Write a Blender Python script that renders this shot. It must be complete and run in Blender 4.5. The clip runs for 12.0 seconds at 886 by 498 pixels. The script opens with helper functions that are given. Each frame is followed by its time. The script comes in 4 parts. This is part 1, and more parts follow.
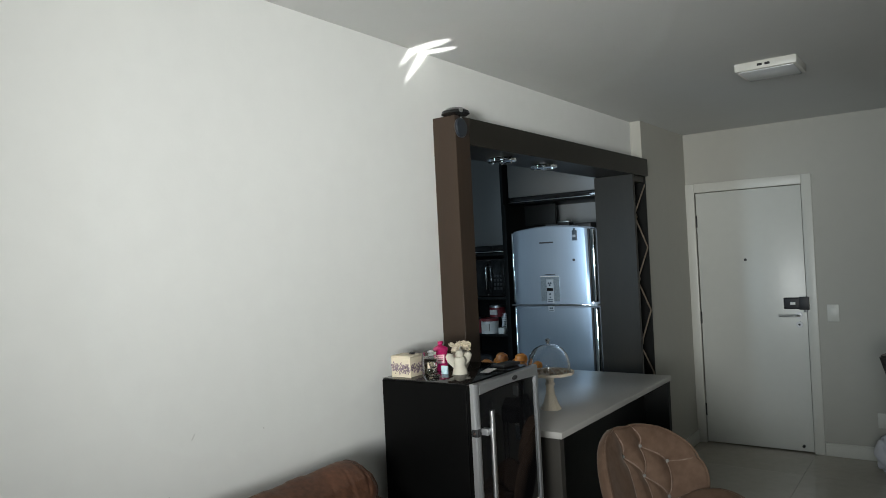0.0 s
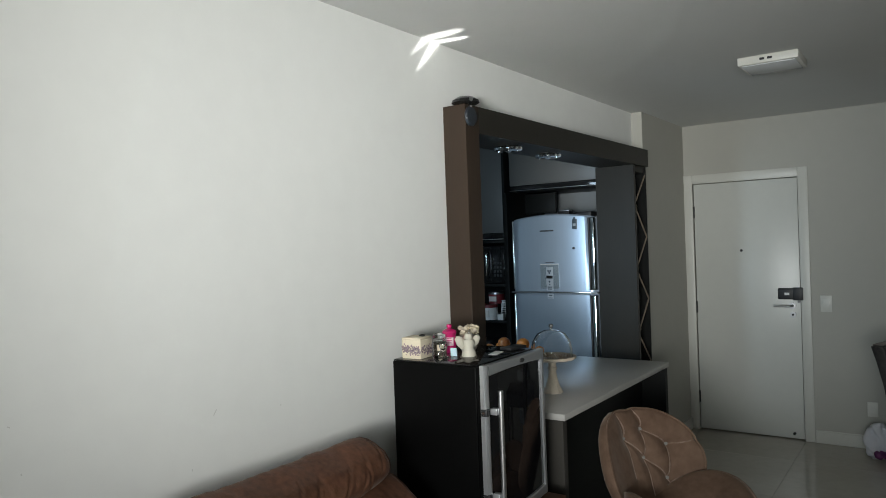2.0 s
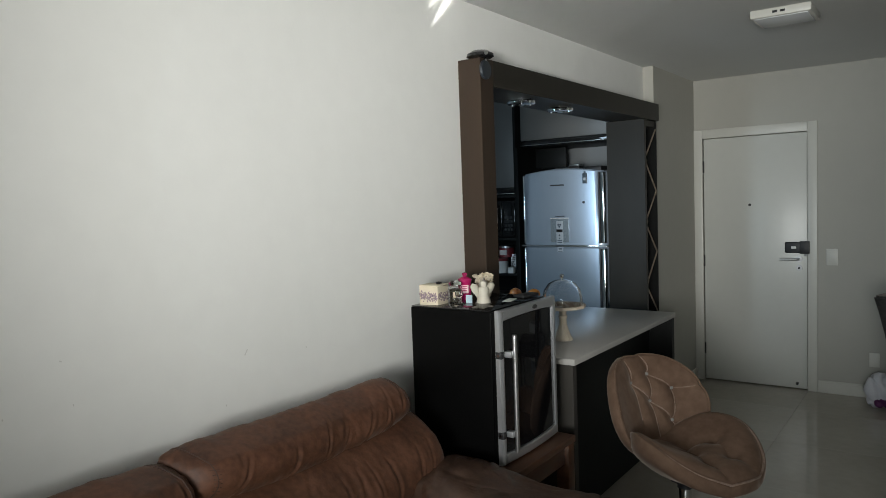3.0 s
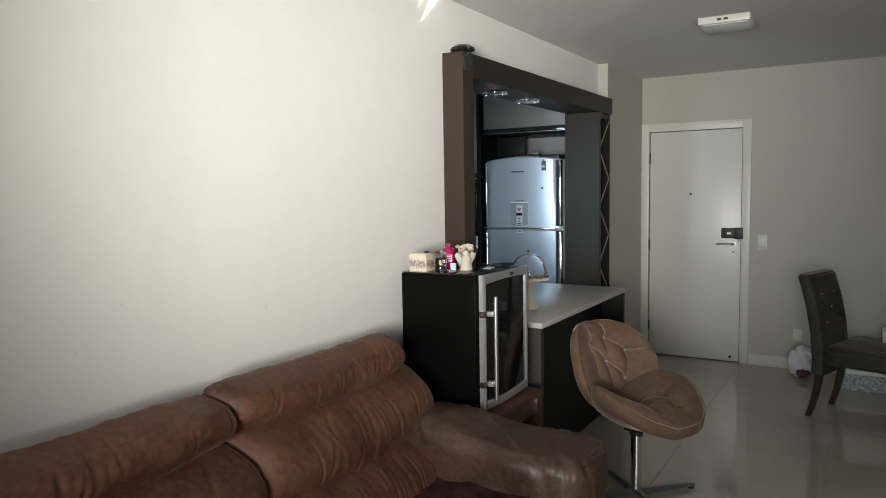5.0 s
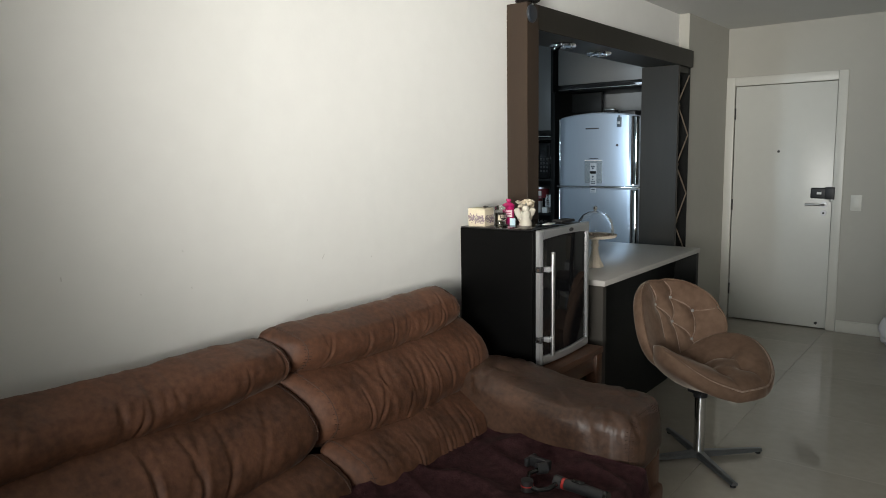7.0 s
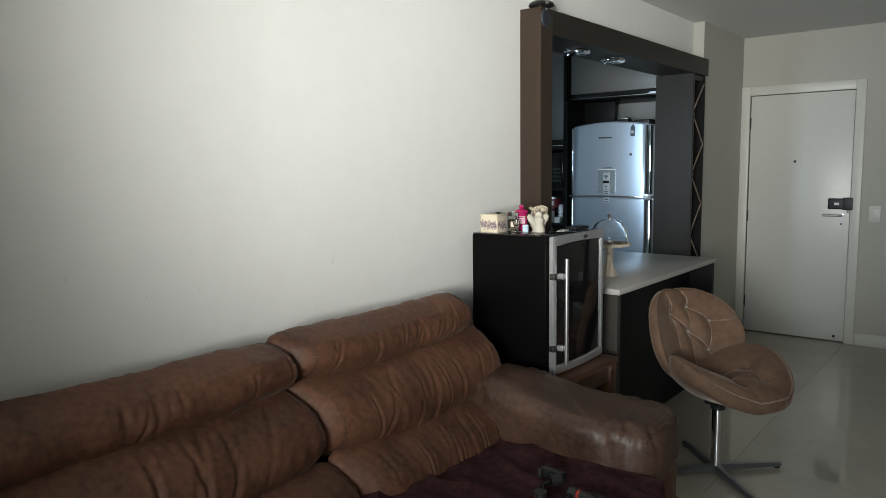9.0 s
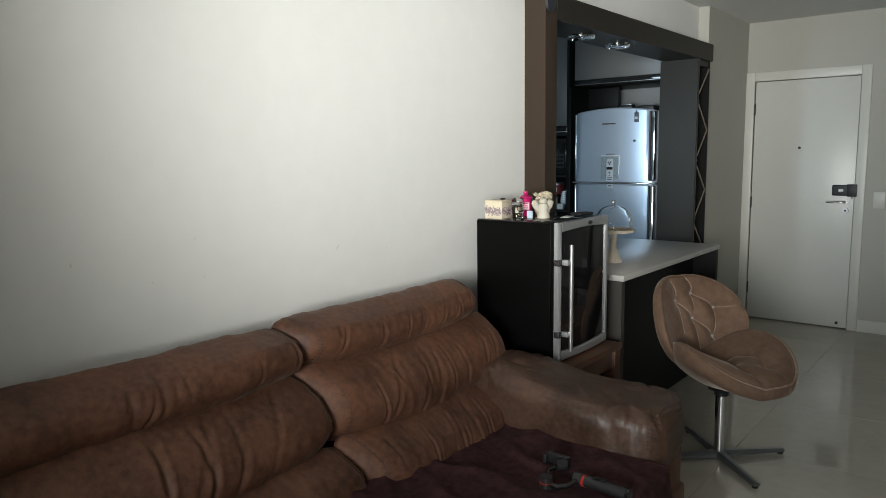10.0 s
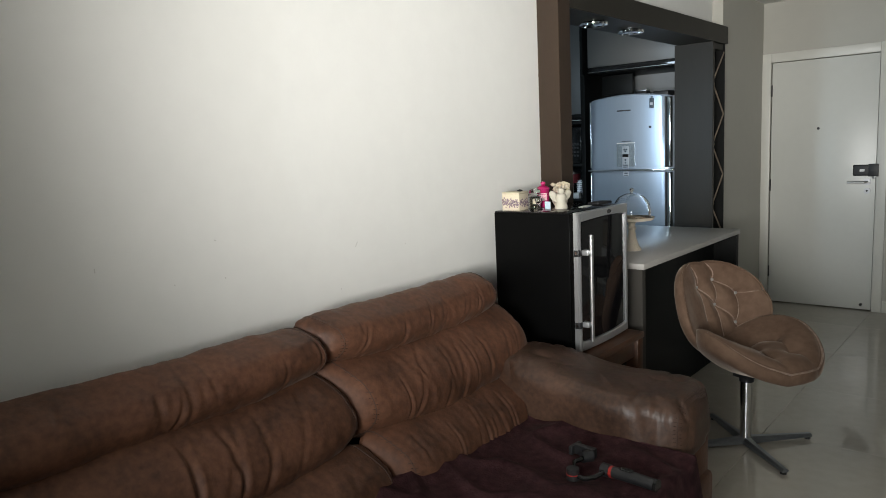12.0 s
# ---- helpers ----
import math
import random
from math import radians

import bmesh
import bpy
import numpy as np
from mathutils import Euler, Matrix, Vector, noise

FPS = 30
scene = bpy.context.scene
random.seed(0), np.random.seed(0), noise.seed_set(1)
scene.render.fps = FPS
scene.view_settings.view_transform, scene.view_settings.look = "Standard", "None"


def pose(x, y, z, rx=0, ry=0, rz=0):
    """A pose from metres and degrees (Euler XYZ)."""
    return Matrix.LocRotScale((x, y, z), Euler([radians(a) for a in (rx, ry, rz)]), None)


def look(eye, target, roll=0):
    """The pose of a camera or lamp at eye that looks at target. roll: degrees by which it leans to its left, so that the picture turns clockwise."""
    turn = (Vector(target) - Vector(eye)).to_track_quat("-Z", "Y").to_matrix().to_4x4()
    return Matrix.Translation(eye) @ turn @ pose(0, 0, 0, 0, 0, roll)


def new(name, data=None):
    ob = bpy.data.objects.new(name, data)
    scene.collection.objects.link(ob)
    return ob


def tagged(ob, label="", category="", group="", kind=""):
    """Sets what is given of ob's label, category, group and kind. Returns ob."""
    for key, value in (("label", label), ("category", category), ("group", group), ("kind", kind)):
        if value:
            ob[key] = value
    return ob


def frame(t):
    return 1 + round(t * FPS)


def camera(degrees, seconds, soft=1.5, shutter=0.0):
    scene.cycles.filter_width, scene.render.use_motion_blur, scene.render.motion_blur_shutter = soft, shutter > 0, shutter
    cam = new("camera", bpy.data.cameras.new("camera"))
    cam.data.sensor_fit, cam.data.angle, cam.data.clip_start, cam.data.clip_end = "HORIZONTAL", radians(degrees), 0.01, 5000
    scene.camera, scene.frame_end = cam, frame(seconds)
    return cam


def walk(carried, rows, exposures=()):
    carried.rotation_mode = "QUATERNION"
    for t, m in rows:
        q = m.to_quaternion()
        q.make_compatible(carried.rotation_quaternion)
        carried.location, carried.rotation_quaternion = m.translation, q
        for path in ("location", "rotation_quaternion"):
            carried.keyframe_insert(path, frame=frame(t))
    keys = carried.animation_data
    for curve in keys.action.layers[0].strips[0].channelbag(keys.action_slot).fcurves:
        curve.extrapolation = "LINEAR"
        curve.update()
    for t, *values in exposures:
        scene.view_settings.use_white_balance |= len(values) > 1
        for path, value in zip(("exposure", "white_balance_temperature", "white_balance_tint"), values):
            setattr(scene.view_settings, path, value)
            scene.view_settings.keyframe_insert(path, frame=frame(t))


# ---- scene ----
cam = camera(64.0, 12.0, 0.9)
PATH = [
    (0, (1.895, -0.515, 1.687), (0.73, 1.111, 1.704), -2.9),
    (0.5, (1.907, -0.509, 1.678), (0.716, 1.098, 1.665), -3.1),
    (1, (1.898, -0.516, 1.681), (0.707, 1.091, 1.657), -2.7),
    (1.5, (1.9, -0.526, 1.678), (0.72, 1.089, 1.659), -2.0),
    (2, (1.878, -0.618, 1.68), (0.729, 1.02, 1.662), -2.1),
    (2.5, (1.858, -0.704, 1.663), (0.801, 0.994, 1.62), -1.0),
    (2.8, (1.89, -0.723, 1.66), (0.775, 0.937, 1.613), -1.2),
    (3, (1.907, -0.724, 1.653), (0.741, 0.895, 1.517), -2.1),
    (3.2, (1.908, -0.755, 1.639), (0.722, 0.845, 1.451), -1.7),
    (3.5, (1.907, -0.867, 1.655), (0.76, 0.757, 1.441), -0.5),
    (3.7, (1.939, -0.988, 1.659), (0.846, 0.675, 1.455), -1.0),
    (5.3, (1.944, -1.14, 1.594), (0.913, 0.566, 1.431), -0.9),
    (5.5, (1.975, -1.116, 1.595), (0.871, 0.543, 1.426), -0.4),
    (6, (2.021, -1.076, 1.579), (0.799, 0.493, 1.371), -0.8),
    (6.5, (2.041, -1.067, 1.579), (0.79, 0.475, 1.339), -1.1),
    (7, (2.049, -1.08, 1.566), (0.827, 0.48, 1.296), -1.0),
    (7.2, (2.04, -1.058, 1.564), (0.819, 0.504, 1.304), -0.8),
    (8.8, (2.015, -1.028, 1.528), (0.782, 0.532, 1.308), -1.2),
    (9, (2.015, -1.044, 1.529), (0.767, 0.501, 1.296), -0.8),
    (9.5, (2.01, -1.049, 1.526), (0.76, 0.492, 1.277), -0.6),
    (10, (2.0, -1.048, 1.524), (0.752, 0.491, 1.255), -0.8),
    (10.5, (2.004, -1.059, 1.526), (0.752, 0.476, 1.251), -0.4),
    (11, (2.014, -1.067, 1.529), (0.748, 0.457, 1.258), -0.4),
    (11.5, (2.017, -1.054, 1.534), (0.744, 0.463, 1.259), -1.0),
    (12, (1.985, -1.05, 1.53), (0.704, 0.459, 1.241), -2.7),
]
walk(cam, [(t, look(eye, target, roll)) for t, eye, target, roll in PATH],
     [(0.0, -0.43, 6250, 7), (2.0, -0.44, 6280, 7), (2.5, -0.39, 6300, 7), (3.0, -0.48, 6400, 8), (3.5, -0.36, 6500, 9), (5.5, -0.06, 6800, 11), (7.0, -0.10, 6650, 10), (9.0, -0.17, 6450, 8), (9.5, -0.13, 6450, 8), (12.0, -0.05, 6550, 10)])

# ---- world and lights ----
from mathutils.bvhtree import BVHTree

world = bpy.data.worlds.new("world")
scene.world = world
world.use_nodes = True
wn = world.node_tree
bg = wn.nodes["Background"]
sky = wn.nodes.new("ShaderNodeTexSky")
sky.sky_type = "NISHITA"
sky.sun_disc = False
sky.sun_elevation = radians(78)
sky.sun_rotation = radians(150)
wn.links.new(sky.outputs[0], bg.inputs[0])
bg.inputs[1].default_value = 0.05

sun = new("sun", bpy.data.lights.new("sun", "SUN"))
sun.data.energy, sun.data.angle, sun.data.color = 3.0, radians(0.5), (1.0, 0.95, 0.88)
sun.matrix_world = look((2.6, -5.4, 12.0), (2.0, -3.0, 0.0))


def area(name, m, sx, sy, watts, colour, spread=180.0):
    d = bpy.data.lights.new(name, "AREA")
    d.shape, d.size, d.size_y, d.energy, d.color, d.spread = "RECTANGLE", sx, sy, watts, colour, radians(spread)
    o = new(name, d)
    o.matrix_world = m
    return o


# daylight in the opening of the balcony window behind the camera
area("window_light", look((2.15, -2.62, 1.68), (2.2, 2.6, 0.7)), 2.0, 1.2, 22, (0.93, 0.985, 1.0), 95)
# added narrow-beam fill that brightens the long wall, in the same opening
area("long_wall_fill", look((2.10, -2.60, 1.50), (0.0, 2.45, 2.20)), 1.0, 0.8, 31, (1.0, 0.985, 0.95), 50)
# daylight in the kitchen's laundry window
area("kitchen_window_light", look((-0.85, 1.26, 1.60), (-0.75, 4.4, 1.4)), 0.30, 0.95, 24, (0.64, 0.83, 1.0))


def glint(source, e1, e2, width, watts):
    """Sun thrown up by something polished on the floor: a narrow flat beam whose section spans e1 to e2."""
    source, e1, e2 = Vector(source), Vector(e1), Vector(e2)
    d = (e1 + e2) / 2 - source
    reach = d.length
    d.normalize()
    across = (e1 - e2) - d * (e1 - e2).dot(d)
    xa = across.normalized()
    za = -d
    ya = za.cross(xa)
    m = Matrix((xa, ya, za)).transposed().to_4x4()
    m.translation = source
    o = new("sun_glint", bpy.data.lights.new("sun_glint", "SPOT"))
    o.data.energy, o.data.color, o.data.shadow_soft_size = watts, (1.0, 0.97, 0.92), 0.006
    o.data.spot_size, o.data.spot_blend = 2 * math.atan(across.length / 2 / reach), 0.5
    o.matrix_world = m @ Matrix.Diagonal((1, width / across.length, 1, 1))


glint((1.6, -1.07, 0.05), (0.225, 1.970, 2.6), (0, 1.850, 2.49), 0.055, 2700)
glint((1.6, -0.03, 0.05), (0.180, 2.085, 2.6), (0, 1.885, 2.42), 0.048, 2200)


# ---- materials ----
def mat(name, colour, rough=0.5, metal=0.0, var=0.0, scale=8.0, bump=0.0, bscale=200.0, spec=0.5, sheen=0.0, colour2=None, detail=6.0, stretch=(1, 1, 1), coat=0.0, rvar=0.0):
    """A procedural surface: base colour varied at two scales, fine relief and uneven gloss."""
    m = bpy.data.materials.new(name)
    m.use_nodes = True
    nt = m.node_tree
    b = nt.nodes["Principled BSDF"]
    b.inputs["Roughness"].default_value = rough
    b.inputs["Metallic"].default_value = metal
    b.inputs["Specular IOR Level"].default_value = spec
    b.inputs["Sheen Weight"].default_value = sheen
    b.inputs["Sheen Roughness"].default_value = 0.28
    b.inputs["Sheen Tint"].default_value = (1.0, 0.86, 0.74, 1)
    b.inputs["Coat Weight"].default_value = coat
    b.inputs["Base Color"].default_value = (*colour, 1)
    tc = nt.nodes.new("ShaderNodeTexCoord")
    mp = nt.nodes.new("ShaderNodeMapping")
    mp.inputs["Scale"].default_value = stretch
    nt.links.new(tc.outputs["Object"], mp.inputs[0])
    if var or colour2:
        n1 = nt.nodes.new("ShaderNodeTexNoise")
        n1.inputs["Scale"].default_value, n1.inputs["Detail"].default_value = scale, detail
        nt.links.new(mp.outputs[0], n1.inputs[0])
        n2 = nt.nodes.new("ShaderNodeTexNoise")
        n2.inputs["Scale"].default_value, n2.inputs["Detail"].default_value = scale * 9, 3
        nt.links.new(mp.outputs[0], n2.inputs[0])
        ad = nt.nodes.new("ShaderNodeMath")
        ad.operation = "MULTIPLY_ADD"
        nt.links.new(n2.outputs[0], ad.inputs[0])
        ad.inputs[1].default_value = 0.4
        sc = nt.nodes.new("ShaderNodeMath")
        sc.operation = "MULTIPLY"
        nt.links.new(n1.outputs[0], sc.inputs[0])
        sc.inputs[1].default_value = 0.6
        nt.links.new(sc.outputs[0], ad.inputs[2])
        cr = nt.nodes.new("ShaderNodeValToRGB")
        c2 = colour2 or tuple(min(1.0, c * (1 + var)) for c in colour)
        c1 = tuple(c * (1 - var) for c in colour)
        cr.color_ramp.elements[0].position, cr.color_ramp.elements[1].position = 0.32, 0.68
        cr.color_ramp.elements[0].color, cr.color_ramp.elements[1].color = (*c1, 1), (*c2, 1)
        nt.links.new(ad.outputs[0], cr.inputs[0])
        nt.links.new(cr.outputs[0], b.inputs["Base Color"])
        if rvar:
            mr = nt.nodes.new("ShaderNodeMapRange")
            mr.inputs[3].default_value, mr.inputs[4].default_value = max(0.02, rough - rvar), min(1.0, rough + rvar)
            nt.links.new(n1.outputs[0], mr.inputs[0])
            nt.links.new(mr.outputs[0], b.inputs["Roughness"])
    if bump:
        n3 = nt.nodes.new("ShaderNodeTexNoise")
        n3.inputs["Scale"].default_value, n3.inputs["Detail"].default_value = bscale, 4
        nt.links.new(mp.outputs[0], n3.inputs[0])
        bp = nt.nodes.new("ShaderNodeBump")
        bp.inputs["Strength"].default_value, bp.inputs["Distance"].default_value = bump, 0.002
        nt.links.new(n3.outputs[0], bp.inputs["Height"])
        nt.links.new(bp.outputs[0], b.inputs["Normal"])
    return m


def glass(name, colour=(1, 1, 1), rough=0.0, ior=1.45):
    m = bpy.data.materials.new(name)
    m.use_nodes = True
    b = m.node_tree.nodes["Principled BSDF"]
    b.inputs["Base Color"].default_value = (*colour, 1)
    b.inputs["Transmission Weight"].default_value = 1.0
    b.inputs["Roughness"].default_value = rough
    b.inputs["IOR"].default_value = ior
    return m


M_WALL = mat("wall_paint", (0.74, 0.74, 0.71), 0.75, var=0.025, scale=1.3, bump=0.10, bscale=90)
# cream wall paint with the entrance end's shade put into the colour
M_SHADEWALL = mat("shaded_wall_paint", (0.415, 0.405, 0.36), 0.7, var=0.025, scale=1.3, bump=0.10, bscale=90)
M_CEIL = mat("ceiling_paint", (0.62, 0.62, 0.60), 0.85, var=0.015, scale=1.0, bump=0.08, bscale=70)
M_TILE = mat("polished_porcelain", (0.375, 0.342, 0.290), 0.07, var=0.08, scale=2.0, rvar=0.05, spec=0.6)
nt = M_TILE.node_tree
oi = nt.nodes.new("ShaderNodeObjectInfo")
mu = nt.nodes.new("ShaderNodeMath")
mu.operation, mu.inputs[1].default_value = "MULTIPLY", 37.0
nt.links.new(oi.outputs["Random"], mu.inputs[0])
for k in [k for k in nt.nodes if k.bl_idname == "ShaderNodeMapping"]:
    nt.links.new(mu.outputs[0], k.inputs["Location"])
M_GROUT = mat("tile_joint", (0.24, 0.225, 0.195), 0.4, var=0.1, scale=20)
M_TRIM = mat("white_lacquer", (0.585, 0.58, 0.53), 0.38, var=0.02, scale=2.0, bump=0.03, bscale=30)
M_DOOR = mat("door_lacquer", (0.585, 0.59, 0.55), 0.32, var=0.02, scale=2.0, bump=0.03, bscale=30)
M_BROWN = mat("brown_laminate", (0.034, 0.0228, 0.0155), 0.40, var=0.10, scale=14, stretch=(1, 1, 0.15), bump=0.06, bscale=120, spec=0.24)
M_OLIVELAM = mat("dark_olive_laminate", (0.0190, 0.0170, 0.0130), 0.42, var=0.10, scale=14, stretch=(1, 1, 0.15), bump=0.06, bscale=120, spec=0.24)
M_TAUPELAM = mat("taupe_laminate", (0.050, 0.046, 0.040), 0.42, var=0.08, scale=10, stretch=(1, 1, 0.15), bump=0.05, bscale=120, spec=0.3)
M_BLACKLAM = mat("black_laminate", (0.009, 0.0095, 0.009), 0.45, var=0.15, scale=10, bump=0.04, bscale=150, spec=0.15)
# kitchen wall and cabinet colours, darkened to hold the room's dimness
M_DIMKWALL = mat("dimmed_kitchen_wall", (0.20, 0.215, 0.225), 0.35, var=0.04, scale=3)
M_DIMCAB = mat("dimmed_cabinet_front", (0.10, 0.10, 0.096), 0.35, var=0.02, scale=3)
M_COUNTER = mat("pale_grey_quartz", (0.40, 0.385, 0.36), 0.30, var=0.02, scale=14)
M_BLACK = mat("black_steel_shell", (0.003, 0.003, 0.003), 0.3, var=0.2, scale=4, bump=0.03, bscale=260, spec=0.05)
M_GLOSSBLACK = mat("gloss_black", (0.010, 0.010, 0.010), 0.07, var=0.1, scale=5)
M_MATTBLACK = mat("matt_black_plastic", (0.010, 0.010, 0.011), 0.5, var=0.1, scale=20, bump=0.05, bscale=300)
M_STEEL = mat("brushed_steel", (0.56, 0.56, 0.56), 0.30, 1.0, var=0.05, scale=30, stretch=(1, 1, 0.05))
M_SILVER = mat("silver_paint", (0.50, 0.51, 0.52), 0.30, 0.75, var=0.04, scale=9)
M_CHROME = mat("chrome", (0.72, 0.72, 0.72), 0.10, 1.0, var=0.03, scale=10)
M_FRIDGE = mat("steel_fridge_front", (0.46, 0.54, 0.64), 0.24, 0.55, var=0.03, scale=5, stretch=(1, 1, 0.1))
M_GASKET = mat("dark_gasket", (0.03, 0.03, 0.03), 0.6)
M_WOOD = mat("dark_table_wood", (0.085, 0.037, 0.019), 0.38, var=0.45, scale=7, stretch=(6, 1, 6), bump=0.15, bscale=60, rvar=0.12)
M_GLASS = glass("clear_glass")
M_DARKGLASS = mat("smoked_glass", (0.006, 0.006, 0.007), 0.03, spec=0.6)
M_PINK = mat("pink_glass", (0.38, 0.012, 0.10), 0.12, var=0.08, scale=20, coat=0.3)
M_CREAM = mat("cream_ceramic", (0.56, 0.49, 0.39), 0.42, var=0.10, scale=18, bump=0.1, bscale=60)
M_WHITE = mat("white_plastic", (0.75, 0.75, 0.73), 0.4, var=0.02, scale=10)
M_PAPER = mat("paper_label", (0.70, 0.66, 0.62), 0.7, var=0.06, scale=30)
M_FROST = mat("lamp_diffuser", (0.62, 0.64, 0.66), 0.25, var=0.01, scale=4)


# ---- mesh helpers ----
def thing(name, loc, label, category, group="", rz=0.0, kind=""):
    o = new(name)
    o.empty_display_size = 0.05
    o.matrix_world = pose(*loc, 0, 0, rz)
    return tagged(o, label, category, group, kind)


def finish(name, bm, material, smooth):
    me = bpy.data.meshes.new(name)
    bm.normal_update()
    bm.to_mesh(me)
    bm.free()
    for k in (material if isinstance(material, (list, tuple)) else (material,)):
        me.materials.append(k)
    if smooth:
        me.polygons.foreach_set("use_smooth", [True] * len(me.polygons))
        if smooth != "all":
            me.set_sharp_from_angle(angle=radians(38))
    return me


def part(name, bm, material, parent=None, label="", smooth=True):
    o = new(name, finish(name, bm, material, smooth))
    if parent:
        o.parent = parent
    if label:
        o["label"] = label
    return o


def setting(name, bm, material, label="", category="", smooth=False):
    return tagged(part(name, bm, material, None, "", smooth), label, category, "", "structure")


def box(x0, x1, y0, y1, z0, z1, bevel=0.0, seg=2, into=None, mi=0):
    bm = into if into is not None else bmesh.new()
    r = bmesh.ops.create_cube(bm, size=1, matrix=Matrix.Translation(((x0 + x1) / 2, (y0 + y1) / 2, (z0 + z1) / 2)) @ Matrix.Diagonal((x1 - x0, y1 - y0, z1 - z0, 1)))
    faces = {f for v in r["verts"] for f in v.link_faces}
    for f in faces:
        f.material_index = mi
    if bevel:
        es = list({e for f in faces for e in f.edges})
        bmesh.ops.bevel(bm, geom=es, offset=bevel, segments=seg, profile=0.5, affect="EDGES")
    return bm


def tube(a, b, r, r2=None, seg=20, into=None, caps=True):
    bm = into if into is not None else bmesh.new()
    a, b = Vector(a), Vector(b)
    d = b - a
    m = Matrix.Translation((a + b) / 2) @ d.to_track_quat("Z", "Y").to_matrix().to_4x4()
    bmesh.ops.create_cone(bm, cap_ends=caps, segments=seg, radius1=r, radius2=r if r2 is None else r2, depth=d.length, matrix=m)
    return bm


def lathe(profile, seg=32, into=None, m=None, lobes=0, lobe=0.0):
    """Turns a list of (radius, height) about z; lobes give a scalloped edge."""
    bm = into if into is not None else bmesh.new()
    m = m or Matrix()
    rings = []
    for r, z in profile:
        if r < 1e-5:
            rings.append([bm.verts.new(m @ Vector((0, 0, z)))])
        else:
            rings.append([bm.verts.new(m @ Vector((r * (1 + lobe * math.cos(lobes * i * math.tau / seg)) * math.cos(i * math.tau / seg), r * (1 + lobe * math.cos(lobes * i * math.tau / seg)) * math.sin(i * math.tau / seg), z))) for i in range(seg)])
    for p, q in zip(rings, rings[1:]):
        for i in range(seg):
            j = (i + 1) % seg
            if len(p) == 1 and len(q) == 1:
                continue
            if len(p) == 1:
                bm.faces.new((p[0], q[j], q[i]))
            elif len(q) == 1:
                bm.faces.new((p[i], p[j], q[0]))
            else:
                bm.faces.new((p[i], p[j], q[j], q[i]))
    return bm


def grid_surface(fn, nu, nv, closed_u=False, closed_v=False, into=None):
    bm = into if into is not None else bmesh.new()
    vs = [[bm.verts.new(fn(i / (nu if closed_u else nu - 1), j / (nv if closed_v else nv - 1))) for j in range(nv)] for i in range(nu)]
    for i in range(nu if closed_u else nu - 1):
        for j in range(nv if closed_v else nv - 1):
            bm.faces.new((vs[i][j], vs[(i + 1) % nu][j], vs[(i + 1) % nu][(j + 1) % nv], vs[i][(j + 1) % nv]))
    return bm


def sweep(points, r, seg=8, into=None, close=False):
    """A round bar along points."""
    bm = into if into is not None else bmesh.new()
    pts = [Vector(p) for p in points]
    rings = []
    n = len(pts)
    for i, p in enumerate(pts):
        d = (pts[(i + 1) % n] - pts[i - 1]) if close else (pts[min(i + 1, n - 1)] - pts[max(i - 1, 0)])
        q = d.to_track_quat("Z", "Y").to_matrix()
        rings.append([bm.verts.new(p + q @ Vector((r * math.cos(k * math.tau / seg), r * math.sin(k * math.tau / seg), 0))) for k in range(seg)])
    for i in range(n if close else n - 1):
        a, b = rings[i], rings[(i + 1) % n]
        for k in range(seg):
            bm.faces.new((a[k], a[(k + 1) % seg], b[(k + 1) % seg], b[k]))
    if not close:
        bm.faces.new(rings[0][::-1])
        bm.faces.new(rings[-1])
    return bm


# ---- the large structure ----
H = 2.60
XR, YB, YD = 3.6, -2.7, 5.6      # room: right wall, window wall, entrance wall
KX, KY0, KY1 = -2.3, 1.2, 5.25   # kitchen behind the long wall
OY0, OY1, OZ1 = 2.10, 4.40, 2.28  # opening to the kitchen
PIL = 0.08

# floor bed under the tiles
setting("floor", box(KX - 0.1, XR + 0.1, YB - 0.1, YD + 0.1, -0.12, -0.004), M_GROUT, "pale joints of a polished porcelain floor", "floor")
setting("ceiling", box(KX - 0.1, XR + 0.1, YB - 0.1, YD + 0.1, H, H + 0.12), M_CEIL, "plain white painted ceiling", "ceiling")

bm = box(-0.15, 0, YB, OY0, 0, H)
box(-0.15, 0, OY0, OY1, OZ1, H, into=bm)
box(-0.15, 0, OY1, 4.58, 0, H, into=bm)
setting("wall_long", bm, M_WALL, "long off-white painted wall with an opening to the kitchen", "wall")
setting("wall_corridor", box(-0.15, PIL, 4.58, YD, 0, H), M_SHADEWALL, "off-white wall stepping out beside the entrance, shade in its colour", "wall")
DX0, DX1, DZ = 0.15, 0.965, 2.10    # leaf
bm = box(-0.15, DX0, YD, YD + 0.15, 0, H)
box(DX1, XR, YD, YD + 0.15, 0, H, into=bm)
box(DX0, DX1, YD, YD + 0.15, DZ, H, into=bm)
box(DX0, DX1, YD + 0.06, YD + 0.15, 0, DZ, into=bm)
setting("wall_entrance", bm, M_SHADEWALL, "cream painted wall round the entrance door", "wall")
setting("wall_right", box(XR, XR + 0.15, YB - 0.15, YD + 0.15, 0, H), M_WALL, "off-white painted side wall", "wall")
